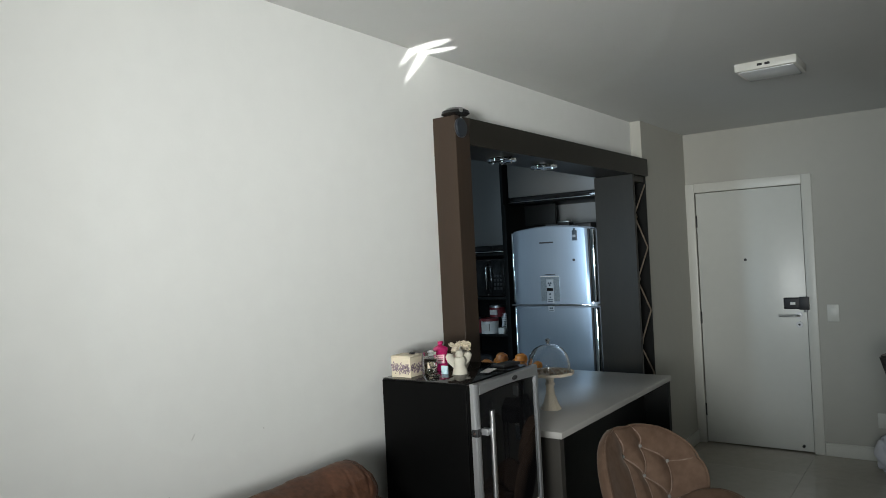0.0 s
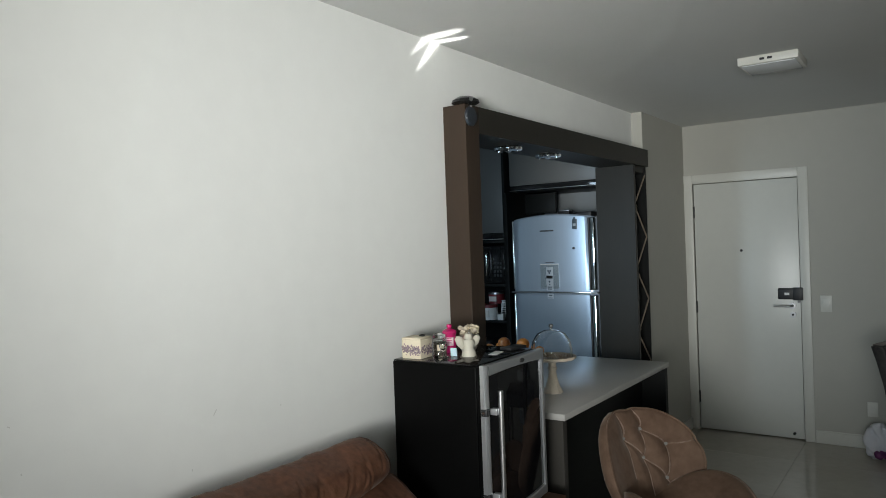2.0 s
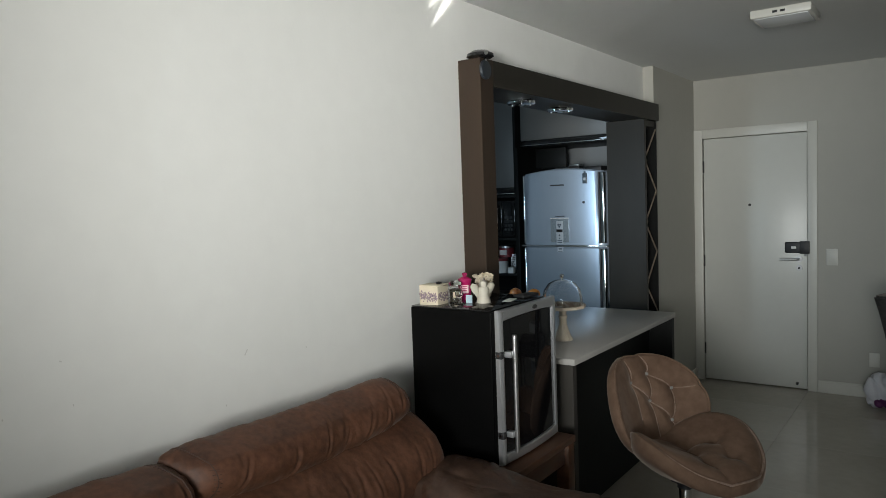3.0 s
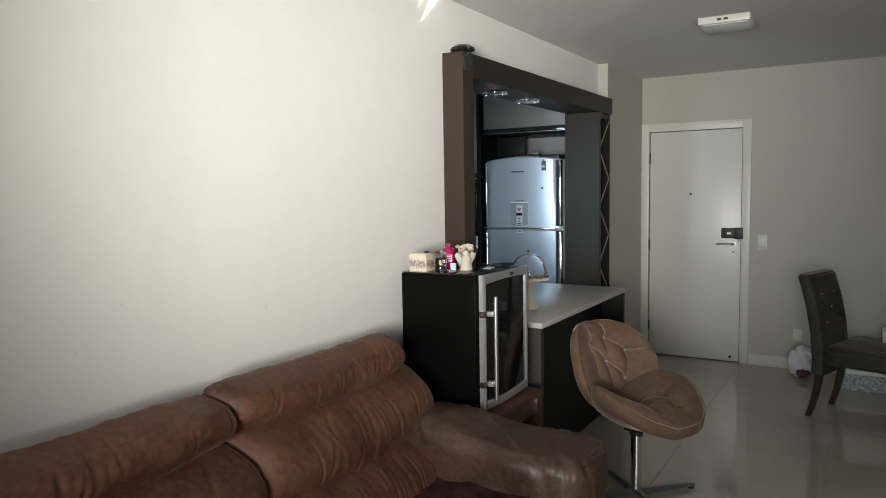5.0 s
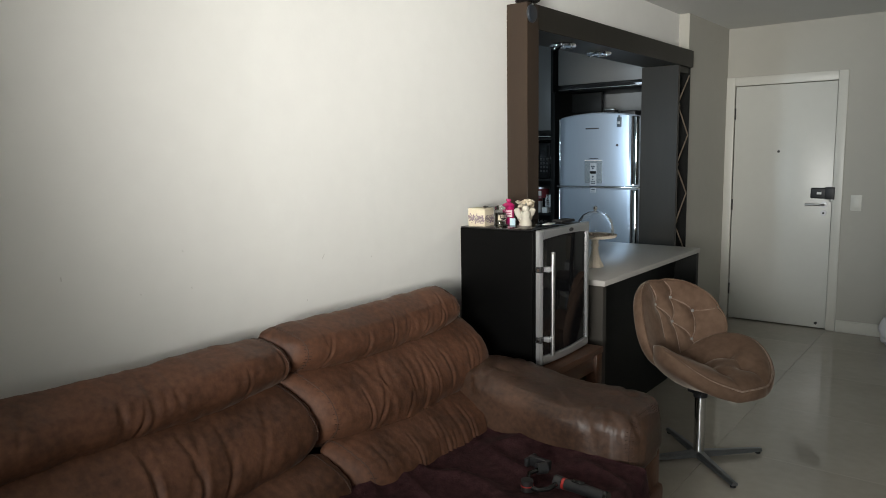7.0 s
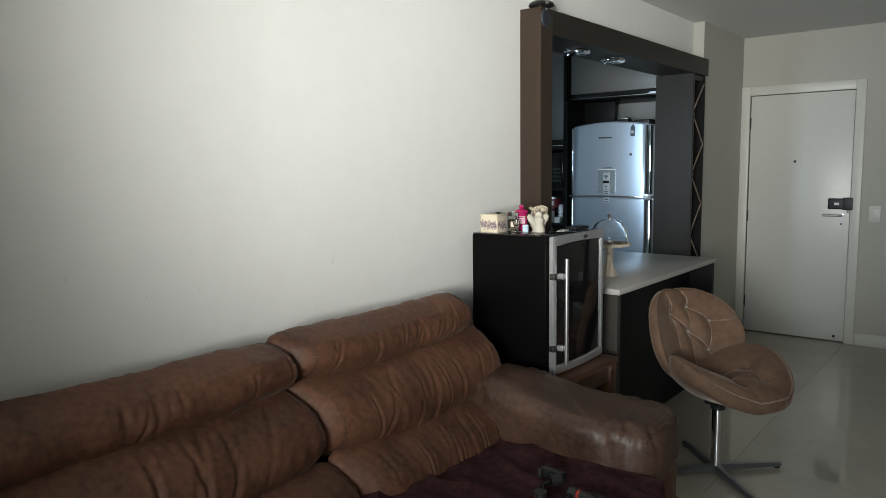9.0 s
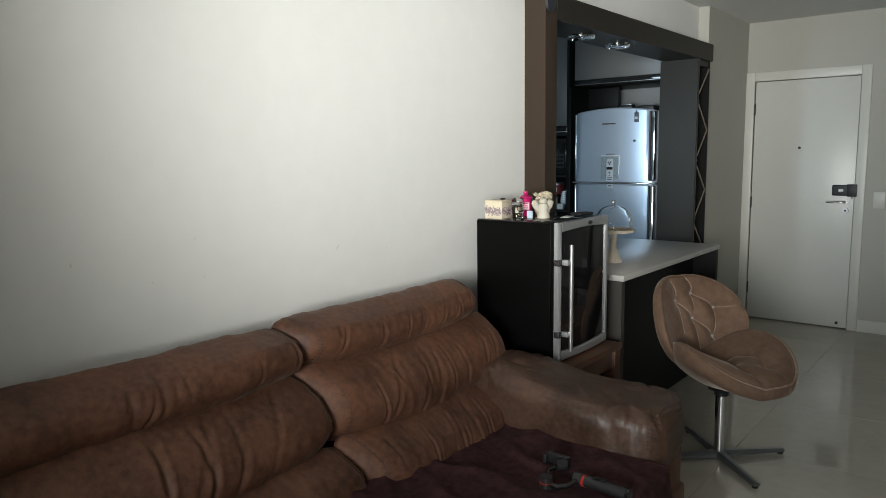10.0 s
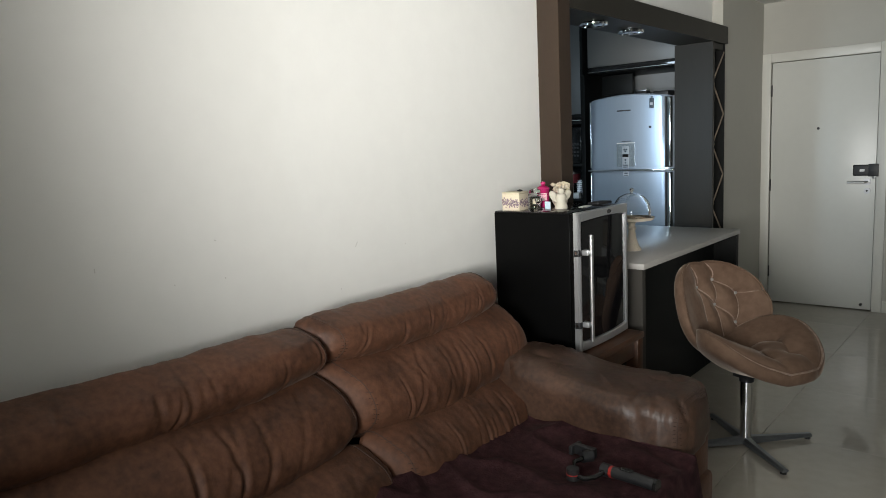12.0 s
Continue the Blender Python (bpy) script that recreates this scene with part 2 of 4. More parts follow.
# window wall with a wide balcony opening
WX0, WX1, WZ1 = 0.99, 3.2, 2.3
bm = box(-0.15, WX0, YB - 0.15, YB, 0, H)
box(WX1, XR, YB - 0.15, YB, 0, H, into=bm)
box(WX0, WX1, YB - 0.15, YB, WZ1, H, into=bm)
setting("wall_window", bm, M_WALL, "off-white wall with a wide balcony door", "wall")
bm = box(WX0, WX0 + 0.05, YB - 0.1, YB - 0.05, 0.0, WZ1)
box(WX1 - 0.05, WX1, YB - 0.1, YB - 0.05, 0.0, WZ1, into=bm)
box(WX0 + 0.05, WX1 - 0.05, YB - 0.1, YB - 0.05, WZ1 - 0.05, WZ1, into=bm)
box((WX0 + WX1) / 2 - 0.03, (WX0 + WX1) / 2 + 0.03, YB - 0.1, YB - 0.05, 0.0, WZ1 - 0.05, into=bm)
setting("window_1", bm, M_TRIM, "white framed balcony door opening", "window")
setting("ground", box(-40, 40, -60, YB - 0.101, -0.14, -0.02), M_TILE, "pale paving outside the balcony door", "ground")
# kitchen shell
setting("wall_kitchen_far", box(KX, -0.15, KY1, KY1 + 0.35, 0, H), M_DIMKWALL, "grey-white kitchen wall behind the fridge, dimmed in its colour", "wall")
setting("wall_kitchen_side", box(KX - 0.1, KX, KY0 - 0.1, YD, 0, H), M_DIMKWALL, "off-white kitchen side wall, dimmed in its colour", "wall")
bm = box(KX, -1.02, KY0 - 0.1, KY0, 0, H)
box(-0.68, -0.15, KY0 - 0.1, KY0, 0, H, into=bm)
box(-1.02, -0.68, KY0 - 0.1, KY0, 0, 1.08, into=bm)
box(-1.02, -0.68, KY0 - 0.1, KY0, 2.12, H, into=bm)
setting("wall_kitchen_near", bm, M_WALL, "off-white kitchen end wall", "wall")

# added block, out of view, that shades the left end of the long wall
setting("shading_pier", box(0, 0.99, YB, -1.45, 0, H), M_WALL, "unseen off-white block that shades the long wall", "wall")

# baseboards
bm = box(1.042, XR, YD - 0.014, YD, 0, 0.082, 0.001)
box(1.042, XR, YD - 0.010, YD, 0.082, 0.0845, into=bm)
box(1.042, XR, YD - 0.014, YD, 0.0845, 0.10, 0.002, into=bm)
setting("baseboard", bm, M_TRIM, "white baseboard with a fine groove", "baseboard", True)
setting("baseboard_corridor", box(PIL, PIL + 0.014, 4.60, YD - 0.02, 0, 0.10, 0.003), M_TRIM, "white baseboard", "baseboard", True)
setting("baseboard_long", box(0, 0.014, -1.45, 2.08, 0, 0.10, 0.003), M_TRIM, "white baseboard", "baseboard", True)

# ---- entrance door ----
def entrance_door():
    t = tagged(thing("door_1", ((DX0 + DX1) / 2, YD, 0), "closed white lacquered entrance door with black electronic lock", "door"), kind="structure")
    w = (DX1 - DX0) / 2
    part("leaf", box(-w + 0.006, w - 0.006, 0.010, 0.05, 0.009, DZ - 0.006, 0.002), M_DOOR, t)
    part("architrave", box(-w - 0.072, -w, -0.014, 0.03, 0, DZ + 0.075, 0.004), M_TRIM, t)
    part("architrave", box(w, w + 0.072, -0.014, 0.03, 0, DZ + 0.075, 0.004), M_TRIM, t)
    part("architrave", box(-w, w, -0.014, 0.03, DZ, DZ + 0.075, 0.004), M_TRIM, t)
    for z in (0.28, 1.05, 1.86):
        part("hinge", tube((-w + 0.004, 0.006, z - 0.05), (-w + 0.004, 0.006, z + 0.05), 0.007, seg=10), M_GASKET, t)
    part("peephole", tube((-0.03, 0.004, 1.524), (-0.03, 0.014, 1.524), 0.011, seg=16), M_MATTBLACK, t)
    lock = part("electronic_lock", box(0.24, 0.378, -0.016, 0.012, 1.125, 1.215, 0.010, 3), M_MATTBLACK, t, "black electronic lock case")
    part("latch_plate", box(0.382, 0.405, -0.014, 0.012, 1.10, 1.225, 0.002), M_STEEL, lock, "steel latch plate")
    part("latch_bracket", box(0.352, 0.425, -0.024, -0.0165, 1.12, 1.222, 0.003), M_MATTBLACK, lock)
    part("lock_mark", box(0.29, 0.325, -0.0180, -0.0166, 1.160, 1.180), M_WHITE, lock)
    part("rose", tube((0.345, -0.004, 1.075), (0.345, 0.012, 1.075), 0.026, seg=24), M_STEEL, t)
    bm = sweep([(0.345, 0.0, 1.075), (0.345, -0.045, 1.075), (0.335, -0.053, 1.075), (0.31, -0.055, 1.075), (0.21, -0.055, 1.075)], 0.0095, 12)
    part("door_handle", bm, M_STEEL, t, "steel lever handle")
    cyl = part("lock_cylinder", tube((0.345, -0.006, 1.003), (0.345, 0.012, 1.003), 0.024, seg=24), M_STEEL, t)
    part("keyhole", tube((0.345, -0.009, 1.003), (0.345, -0.0055, 1.003), 0.008, seg=12), M_MATTBLACK, cyl)
    part("door_stop", tube((0.33, -0.012, 0.05), (0.33, 0.012, 0.05), 0.011, seg=12), M_MATTBLACK, t)
    return t


entrance_door()


def wall_plate(x, y, z, w, h, label, sockets=False):
    t = thing("socket_outlet" if sockets else "light_switch", (x, y, z), label, "socket" if sockets else "switch")
    p = part("plate", box(-w / 2, w / 2, -0.009, 0.0, -h / 2, h / 2, 0.003), M_TRIM, t)
    if sockets:
        part("socket_face", tube((0, -0.0125, 0), (0, -0.0085, 0), 0.022, seg=20), M_TRIM, p)
    else:
        part("rocker", box(-w / 2 + 0.014, w / 2 - 0.014, -0.0125, -0.0085, -h / 2 + 0.02, h / 2 - 0.02, 0.002), M_TRIM, p)


wall_plate(1.14, YD, 1.095, 0.08, 0.13, "white light switch on the cream entrance wall")
wall_plate(1.43, YD, 0.30, 0.07, 0.11, "white wall socket above the baseboard", True)

# ---- ceiling lamp ----
lamp = thing("ceiling_lamp", (1.165, 3.54, H), "square white flush ceiling light, switched off", "lamp")
part("housing", box(-0.147, 0.147, -0.147, 0.147, -0.042, 0, 0.004), M_TRIM, lamp)
part("diffuser", box(-0.13, 0.13, -0.13, 0.13, -0.047, -0.0424, 0.002), M_FROST, lamp)
for dx in (-0.025, 0.012):
    part("driver_mark", box(dx - 0.012, dx + 0.012, -0.1495, -0.1472, -0.027, -0.015), M_MATTBLACK, lamp)

# ---- brown portal frame round the opening ----
FX = 0.122
portal = thing("portal_frame", (0, 3.3, 0), "dark brown laminate portal frame round the kitchen opening", "frame")
PY = 3.3


def pbox(name, x0, x1, y0, y1, z0, z1, m=M_BROWN, label="", par=portal, bevel=0.002):
    return part(name, box(x0, x1, y0 - PY, y1 - PY, z0, z1, bevel, 1), m, par, label)


pbox("near_post", -0.155, FX, 2.101, 2.215, 0, 2.31)
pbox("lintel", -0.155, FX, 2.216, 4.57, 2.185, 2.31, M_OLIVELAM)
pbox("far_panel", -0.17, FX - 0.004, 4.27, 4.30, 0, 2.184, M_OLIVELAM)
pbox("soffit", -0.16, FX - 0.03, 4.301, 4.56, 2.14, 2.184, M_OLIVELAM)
# lattice wine rack between far panel and pillar
rack = pbox("rack_back", -0.16, -0.02, 4.31, 4.56, 0, 2.13, M_BLACKLAM)
pbox("rack_post", -0.02, FX - 0.02, 4.555, 4.57, 0, 2.184, M_BLACKLAM)
pbox("rack_lining", -0.019, FX - 0.012, 4.3005, 4.306, 0, 2.13, M_BLACKLAM)
M_SLAT = mat("pale_slat_wood", (0.20, 0.16, 0.12), 0.5, var=0.2, scale=12)
n = 8
for i in range(n):
    z0, z1 = 0.30 + i * 0.228, 0.30 + (i + 1) * 0.228
    for a, b in (((4.303 if i % 2 else 4.543), (4.543 if i % 2 else 4.303)),):
        bm = sweep([(FX - 0.02, a - PY, z0), (FX - 0.02, b - PY, z1)], 0.006, 4)
        part("lattice_slat", bm, M_SLAT, portal)
        bm = sweep([(FX - 0.09, b - PY, z0), (FX - 0.09, a - PY, z1)], 0.006, 4)
        part("lattice_slat", bm, M_SLAT, portal)

# crystal spots under the lintel
def spot(y):
    t = thing("ceiling_spotlight", (0.0, y, 2.185), "faceted crystal spotlight with chrome ring under the lintel", "spotlight", "spotlights in the lintel")
    part("mount", tube((0, 0, -0.012), (0, 0, 0), 0.028, seg=20), M_CHROME, t)
    part("crystal_ring", lathe([(0.026, -0.008), (0.070, -0.008), (0.078, -0.014), (0.076, -0.026), (0.066, -0.030), (0.026, -0.030), (0.026, -0.008)], 24), M_GLASS, t, "faceted clear crystal", )
    part("bulb", lathe([(0.02, -0.012), (0.02, -0.030), (0.0, -0.038)], 16), M_CHROME, t)
    for k in range(6):
        a = k * math.tau / 6
        part("facet", box(-0.004, 0.004, -0.004, 0.004, -0.034, -0.001, 0.001, 1), M_CHROME, t).matrix_basis = pose(0.056 * math.cos(a), 0.054 * math.sin(a), 0, 0, 0, math.degrees(a))


spot(2.70)
spot(3.17)

# small devices on the frame
t = thing("wifi_camera", (0.10, 2.14, 2.311), "small black domed device on top of the portal frame", "device")
part("base", lathe([(0, 0), (0.05, 0), (0.065, 0.008), (0.062, 0.02), (0.04, 0.034), (0, 0.038)], 28), M_GLOSSBLACK, t)
part("lens_ring", tube((0.045, -0.03, 0.016), (0.056, -0.038, 0.015), 0.010, seg=14), M_CHROME, t)
t = thing("round_speaker", (FX + 0.001, 2.135, 2.255), "round dark blue-grey disc fixed to the frame corner", "device")
part("disc", lathe([(0, 0), (0.043, 0), (0.046, 0.006), (0.04, 0.014), (0, 0.016)], 28, None, pose(0, 0, 0, 0, 90, 0)), mat("blue_grey_plastic", (0.02, 0.025, 0.032), 0.35, var=0.1, scale=20), t)
part("clip", box(0.0, 0.012, -0.006, 0.006, 0.035, 0.054, 0.002), M_CHROME, t)

# ---- bar counter ----
CZ = 0.90
bar = thing("bar_counter", (0.17, 2.95, 0), "dark bar counter body with recessed black front panel", "counter")
BX, BY = 0.17, 2.95


def bbox(name, x0, x1, y0, y1, z0, z1, m, label=""):
    return part(name, box(x0 - BX, x1 - BX, y0 - BY, y1 - BY, z0, z1, 0.002, 1), m, bar, label)


bbox("end_panel", -0.16, 0.485, 2.245, 2.285, 0, CZ - 0.032, M_TAUPELAM)
bbox("end_panel", -0.16, 0.495, 3.645, 3.69, 0, CZ - 0.032, M_BLACKLAM)
bbox("back_panel", 0.32, 0.35, 2.286, 3.644, 0, CZ - 0.032, M_BLACKLAM)
top = thing("countertop", (0.17, 2.95, CZ), "pale grey stone countertop running through the opening", "countertop")
part("slab", box(-0.62 - BX, 0.50 - BX, 2.235 - BY, 3.705 - BY, -0.030, 0, 0.003, 2), M_COUNTER, top)

# ---- kitchen: fridge ----
def fridge(x0, x1, y0, ztop):
    w, cx = x1 - x0, (x0 + x1) / 2
    t = thing("refrigerator", (cx, y0, 0), "tall two-door steel fridge with arched top and labels", "fridge")
    part("cabinet", box(-w / 2 + 0.012, w / 2 - 0.012, 0.085, 0.70, 0.03, ztop - 0.03, 0.01), mat("fridge_side_grey", (0.25, 0.26, 0.27), 0.4, 0.3, var=0.03), t, "grey painted sides")

    def door(name, z0, z1, arch):
        nx = 25
        bm = bmesh.new()
        rows = []
        for i in range(nx):
            u = i / (nx - 1) * 2 - 1
            x = u * w / 2
            yf = 0.022 * u * u + (0.035 * max(0, abs(u) - 0.9) / 0.1 if abs(u) > 0.9 else 0)
            zt = z1 - arch * (u ** 2) - (0.01 * max(0, abs(u) - 0.93) / 0.07)
            rows.append([bm.verts.new((x, yf, z0)), bm.verts.new((x, yf, zt - 0.012)), bm.verts.new((x, yf + 0.01, zt)), bm.verts.new((x, 0.08, zt)), bm.verts.new((x, 0.08, z0))])
        for a, b in zip(rows, rows[1:]):
            for k in range(5):
                bm.faces.new((a[k], b[k], b[(k + 1) % 5], a[(k + 1) % 5]))
        bm.faces.new(rows[0])
        bm.faces.new(rows[-1][::-1])
        return part(name, bm, M_FRIDGE, t)

    up = door("freezer_door", 1.262, ztop, 0.035)
    lo = door("fridge_door", 0.06, 1.246, 0.0)
    part("door_gap_trim", box(-w / 2 - 0.003, w / 2 + 0.003, 0.004, 0.09, 1.247, 1.261, 0.003), M_CHROME, t, "chrome strip between the doors")
    for p, z0, z1 in ((up, 1.275, ztop - 0.04), (lo, 0.09, 1.235)):
        part("edge_trim", box(w / 2 - 0.060, w / 2 - 0.046, 0.004, 0.05, z0, z1, 0.004), M_GASKET, p, "dark recessed seam")
        part("door_handle", box(w / 2 - 0.045, w / 2 - 0.006, 0.004, 0.05, z0, z1, 0.010, 3), M_CHROME, p, "bright full-height grip")
        part("edge_light", box(-w / 2 + 0.004, -w / 2 + 0.018, 0.030, 0.06, z0, z1, 0.004), M_CHROME, p)
    dark = mat("label_dark", (0.05, 0.07, 0.09), 0.4)
    grey = mat("label_grey", (0.36, 0.40, 0.44), 0.4)
    part("brand_mark", box(-0.095, 0.025, -0.003, 0.004, ztop - 0.135, ztop - 0.124), M_MATTBLACK, up)
    tag = part("energy_tag", box(0.185, 0.222, -0.001, 0.012, ztop - 0.125, ztop - 0.045, 0.003), dark, up, "small dark hanging tag")
    part("tag_top", box(0.197, 0.210, -0.002, 0.012, ztop - 0.046, ztop - 0.03, 0.002), dark, tag)
    part("tag_print", box(0.192, 0.215, -0.003, -0.0005, ztop - 0.10, ztop - 0.08), grey, tag)
    part("badge", tube((0.19, -0.001, 1.60), (0.19, 0.012, 1.60), 0.010, seg=16), M_MATTBLACK, up)
    sheet = part("clear_film", box(-0.10, 0.06, -0.0025, 0.004, 1.285, 1.475), mat("pale_film", (0.46, 0.52, 0.56), 0.25, 0.75), up, "pale sticker sheet")
    part("film_line", box(-0.10, 0.06, -0.0035, 0.003, 1.476, 1.481), M_PAPER, up)
    part("film_title", box(-0.055, 0.025, -0.0035, 0.003, 1.490, 1.496), M_MATTBLACK, up)
    panel = part("control_panel", box(-0.050, 0.010, -0.006, 0.003, 1.270, 1.455, 0.002), grey, up, "grey control panel with dark symbols")
    for x, z, r in ((-0.030, 1.425, 0.008), (-0.012, 1.425, 0.008), (-0.021, 1.410, 0.008), (-0.021, 1.340, 0.008), (-0.021, 1.316, 0.006)):
        part("symbol", tube((x, -0.0075, z), (x, -0.0058, z), r, seg=10), dark, panel)
    part("display", box(-0.047, 0.007, -0.0080, -0.0058, 1.365, 1.388), M_GLOSSBLACK, panel, "dark display")
    for z in (1.297, 1.282):
        part("panel_line", box(-0.040, 0.000, -0.0075, -0.0058, z - 0.004, z + 0.004), dark, panel)
    low = part("lower_label", box(-0.045, 0.006, 0.0, 0.006, 1.205, 1.245), grey, lo, "small grey label")
    part("label_line", box(-0.040, 0.0, -0.0015, 0.0, 1.208, 1.214), dark, low)
    part("label_line", box(-0.035, -0.005, -0.0015, 0.0, 1.225, 1.236), dark, low)
    # hinge cover and things on top
    part("hinge_cover", box(0.20, 0.33, 0.03, 0.16, ztop - 0.035, ztop + 0.008, 0.008), M_MATTBLACK, t)
    return t


FR0, FR1, FRY, FRZ = -1.01, -0.27, 4.46, 1.872
fridge(FR0, FR1, FRY, FRZ)
t = thing("small_tin", (-0.60, 4.66, FRZ - 0.03), "small dark tin standing on the fridge", "tin")
part("body", box(-0.05, 0.05, -0.04, 0.04, 0, 0.055, 0.006), M_MATTBLACK, t)
part("lid", box(-0.045, 0.045, -0.035, 0.035, 0.0555, 0.068, 0.004), M_STEEL, t)
t = thing("baking_tray", (-0.40, 4.72, FRZ - 0.03), "black tray lying on the fridge", "tray")
part("pan", lathe([(0, 0), (0.12, 0), (0.15, 0.035), (0.155, 0.035), (0.125, -0.0), (0, 0.004)], 28), M_MATTBLACK, t)

# ---- kitchen cabinets ----
cab = thing("fridge_cabinet", (-0.65, 4.60, 2.08), "pale upper cabinet with black rim above the fridge", "cabinet")
part("carcass", box(-0.43, 0.49, 0.02, 0.64, 0, H - 2.08 - 0.002, 0.001), M_BLACKLAM, cab, "black laminate carcass")
part("cabinet_door", box(-0.425, 0.486, 0, 0.018, 0.052, H - 2.08 - 0.01, 0.002), M_DIMCAB, cab, "pale grey door dimmed in its colour")
part("grip_rail", box(-0.425, 0.486, -0.006, 0.018, 0.008, 0.012, 0.001), M_STEEL, cab, "thin steel line")
part("grip", box(-0.425, 0.486, 0.004, 0.018, 0.013, 0.051, 0.002), M_GLOSSBLACK, cab)

TX0, TX1, TYF = -1.80, -1.10, 4.55
tower = thing("tall_cabinet", ((TX0 + TX1) / 2, TYF, 0), "black tall kitchen cabinet with open niches and pale door", "cabinet")
TC = (TX0 + TX1) / 2
for x in (TX0, TX1 - 0.022):
    part("side_panel", box(x - TC, x + 0.022 - TC, 0, 0.68, 0, H - 0.002, 0.001), M_BLACKLAM, tower)
part("back_panel", box(TX0 + 0.0225 - TC, TX1 - 0.0225 - TC, 0.62, 0.66, 0, H - 0.002), M_BLACKLAM, tower)
for z in (0.56, 0.98, 1.29, 1.66):
    part("shelf", box(TX0 + 0.0225 - TC, TX1 - 0.0225 - TC, 0.02, 0.619, z, z + 0.022, 0.001), M_BLACKLAM, tower)
d = part("cabinet_door", box(TX0 + 0.023 - TC, TX1 - 0.023 - TC, 0.0, 0.018, 1.745, H - 0.01, 0.002), M_DIMCAB, tower, "pale grey door dimmed in its colour")
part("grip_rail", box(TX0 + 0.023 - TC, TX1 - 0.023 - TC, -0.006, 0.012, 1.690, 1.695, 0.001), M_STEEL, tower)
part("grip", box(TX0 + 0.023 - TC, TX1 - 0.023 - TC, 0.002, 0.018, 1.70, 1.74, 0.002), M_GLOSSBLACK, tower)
part("cabinet_door", box(TX0 + 0.023 - TC, TX1 - 0.023 - TC, 0.0, 0.018, 0.10, 0.555, 0.002), M_DIMCAB, tower, "pale grey door dimmed in its colour")
# tall black panel between tower and fridge niche
part("filler_panel", box(TX1 + 0.001 - TC, TX1 + 0.03 - TC, -0.02, 0.68, 0, 2.07, 0.001), M_BLACKLAM, tower)
part("niche_panel", box(TX1 + 0.031 - TC, TX1 + 0.32 - TC, 0.30, 0.33, 1.90, 2.07, 0.001), M_BLACKLAM, tower)

mw = thing("microwave", (TC + 0.02, TYF + 0.03, 1.313), "black microwave oven with a chrome handle in the niche", "microwave")
part("case", box(-0.29, 0.29, 0.03, 0.40, 0.002, 0.32, 0.006), M_MATTBLACK, mw)
dd = part("oven_door", box(-0.288, 0.16, 0.0, 0.03, 0.006, 0.316, 0.006), M_GLOSSBLACK, mw)
part("door_handle", sweep([(0.135, 0.0, 0.05), (0.135, -0.035, 0.07), (0.135, -0.04, 0.16), (0.135, -0.035, 0.25), (0.135, 0.0, 0.27)], 0.009, 10), M_CHROME, dd, "curved chrome handle")
cp = part("control_panel", box(0.162, 0.288, 0.0, 0.03, 0.006, 0.316, 0.004), M_GLOSSBLACK, mw)
for r in range(4):
    for c in range(3):
        part("key", box(0.185 + c * 0.03, 0.205 + c * 0.03, -0.002, 0.001, 0.06 + r * 0.035, 0.08 + r * 0.035), M_GASKET, cp)

dark_red = mat("red_tin_paint", (0.20, 0.03, 0.035), 0.35, var=0.1, scale=15)


def tin(x, y, z, r, h, body, lid, label, name="storage_tin"):
    t = thing(name, (x, y, z), label, "tin", "tins on the kitchen shelf")
    part("body", lathe([(0, 0), (r, 0), (r, h * 0.8), (0, h * 0.8)], 24), body, t)
    part("lid", lathe([(0, h * 0.802), (r * 1.03, h * 0.802), (r * 1.03, h * 0.97), (r * 0.9, h), (0, h)], 24), lid, t)
    part("paper_label", box(-r * 0.5, r * 0.5, -r * 1.02, -r * 0.8, h * 0.2, h * 0.62), M_PAPER, t)


tin(-1.33, 4.62, 1.003, 0.075, 0.13, M_WHITE, dark_red, "round white tin with dark red lid")
tin(-1.48, 4.68, 1.003, 0.07, 0.14, dark_red, M_GLOSSBLACK, "round dark red tin with black lid")
tin(-1.31, 4.72, 1.135, 0.07, 0.10, dark_red, M_STEEL, "dark red tin stacked on another tin")
t = thing("small_box", (-1.20, 4.60, 1.003), "small white carton on the kitchen shelf", "box")
part("carton", box(-0.028, 0.028, -0.02, 0.02, 0, 0.05, 0.002), M_WHITE, t)
bk = thing("wire_basket", (-1.20, 4.72, 1.003), "dark lattice basket on the kitchen shelf", "basket")
bm = bmesh.new()
for i in range(9):
    sweep([(-0.05 + i * 0.0125, -0.03, 0), (-0.05 + i * 0.0125, -0.03, 0.16)], 0.0022, 5, bm)
for i in range(9):
    sweep([(-0.052, -0.03, 0.004 + i * 0.019), (0.052, -0.03, 0.004 + i * 0.019)], 0.0022, 5, bm)
part("lattice", bm, M_STEEL, bk)
part("tub", box(-0.05, 0.05, -0.026, 0.06, 0.001, 0.15, 0.004), M_MATTBLACK, bk)
t = thing("toaster", (-1.46, 4.66, 0.583), "dark small appliance in the lower niche", "appliance")
part("body", box(-0.16, 0.16, -0.08, 0.14, 0, 0.24, 0.03, 4), M_MATTBLACK, t)
part("knob", tube((0.08, -0.1, 0.12), (0.08, -0.079, 0.12), 0.02, seg=16), M_STEEL, t)

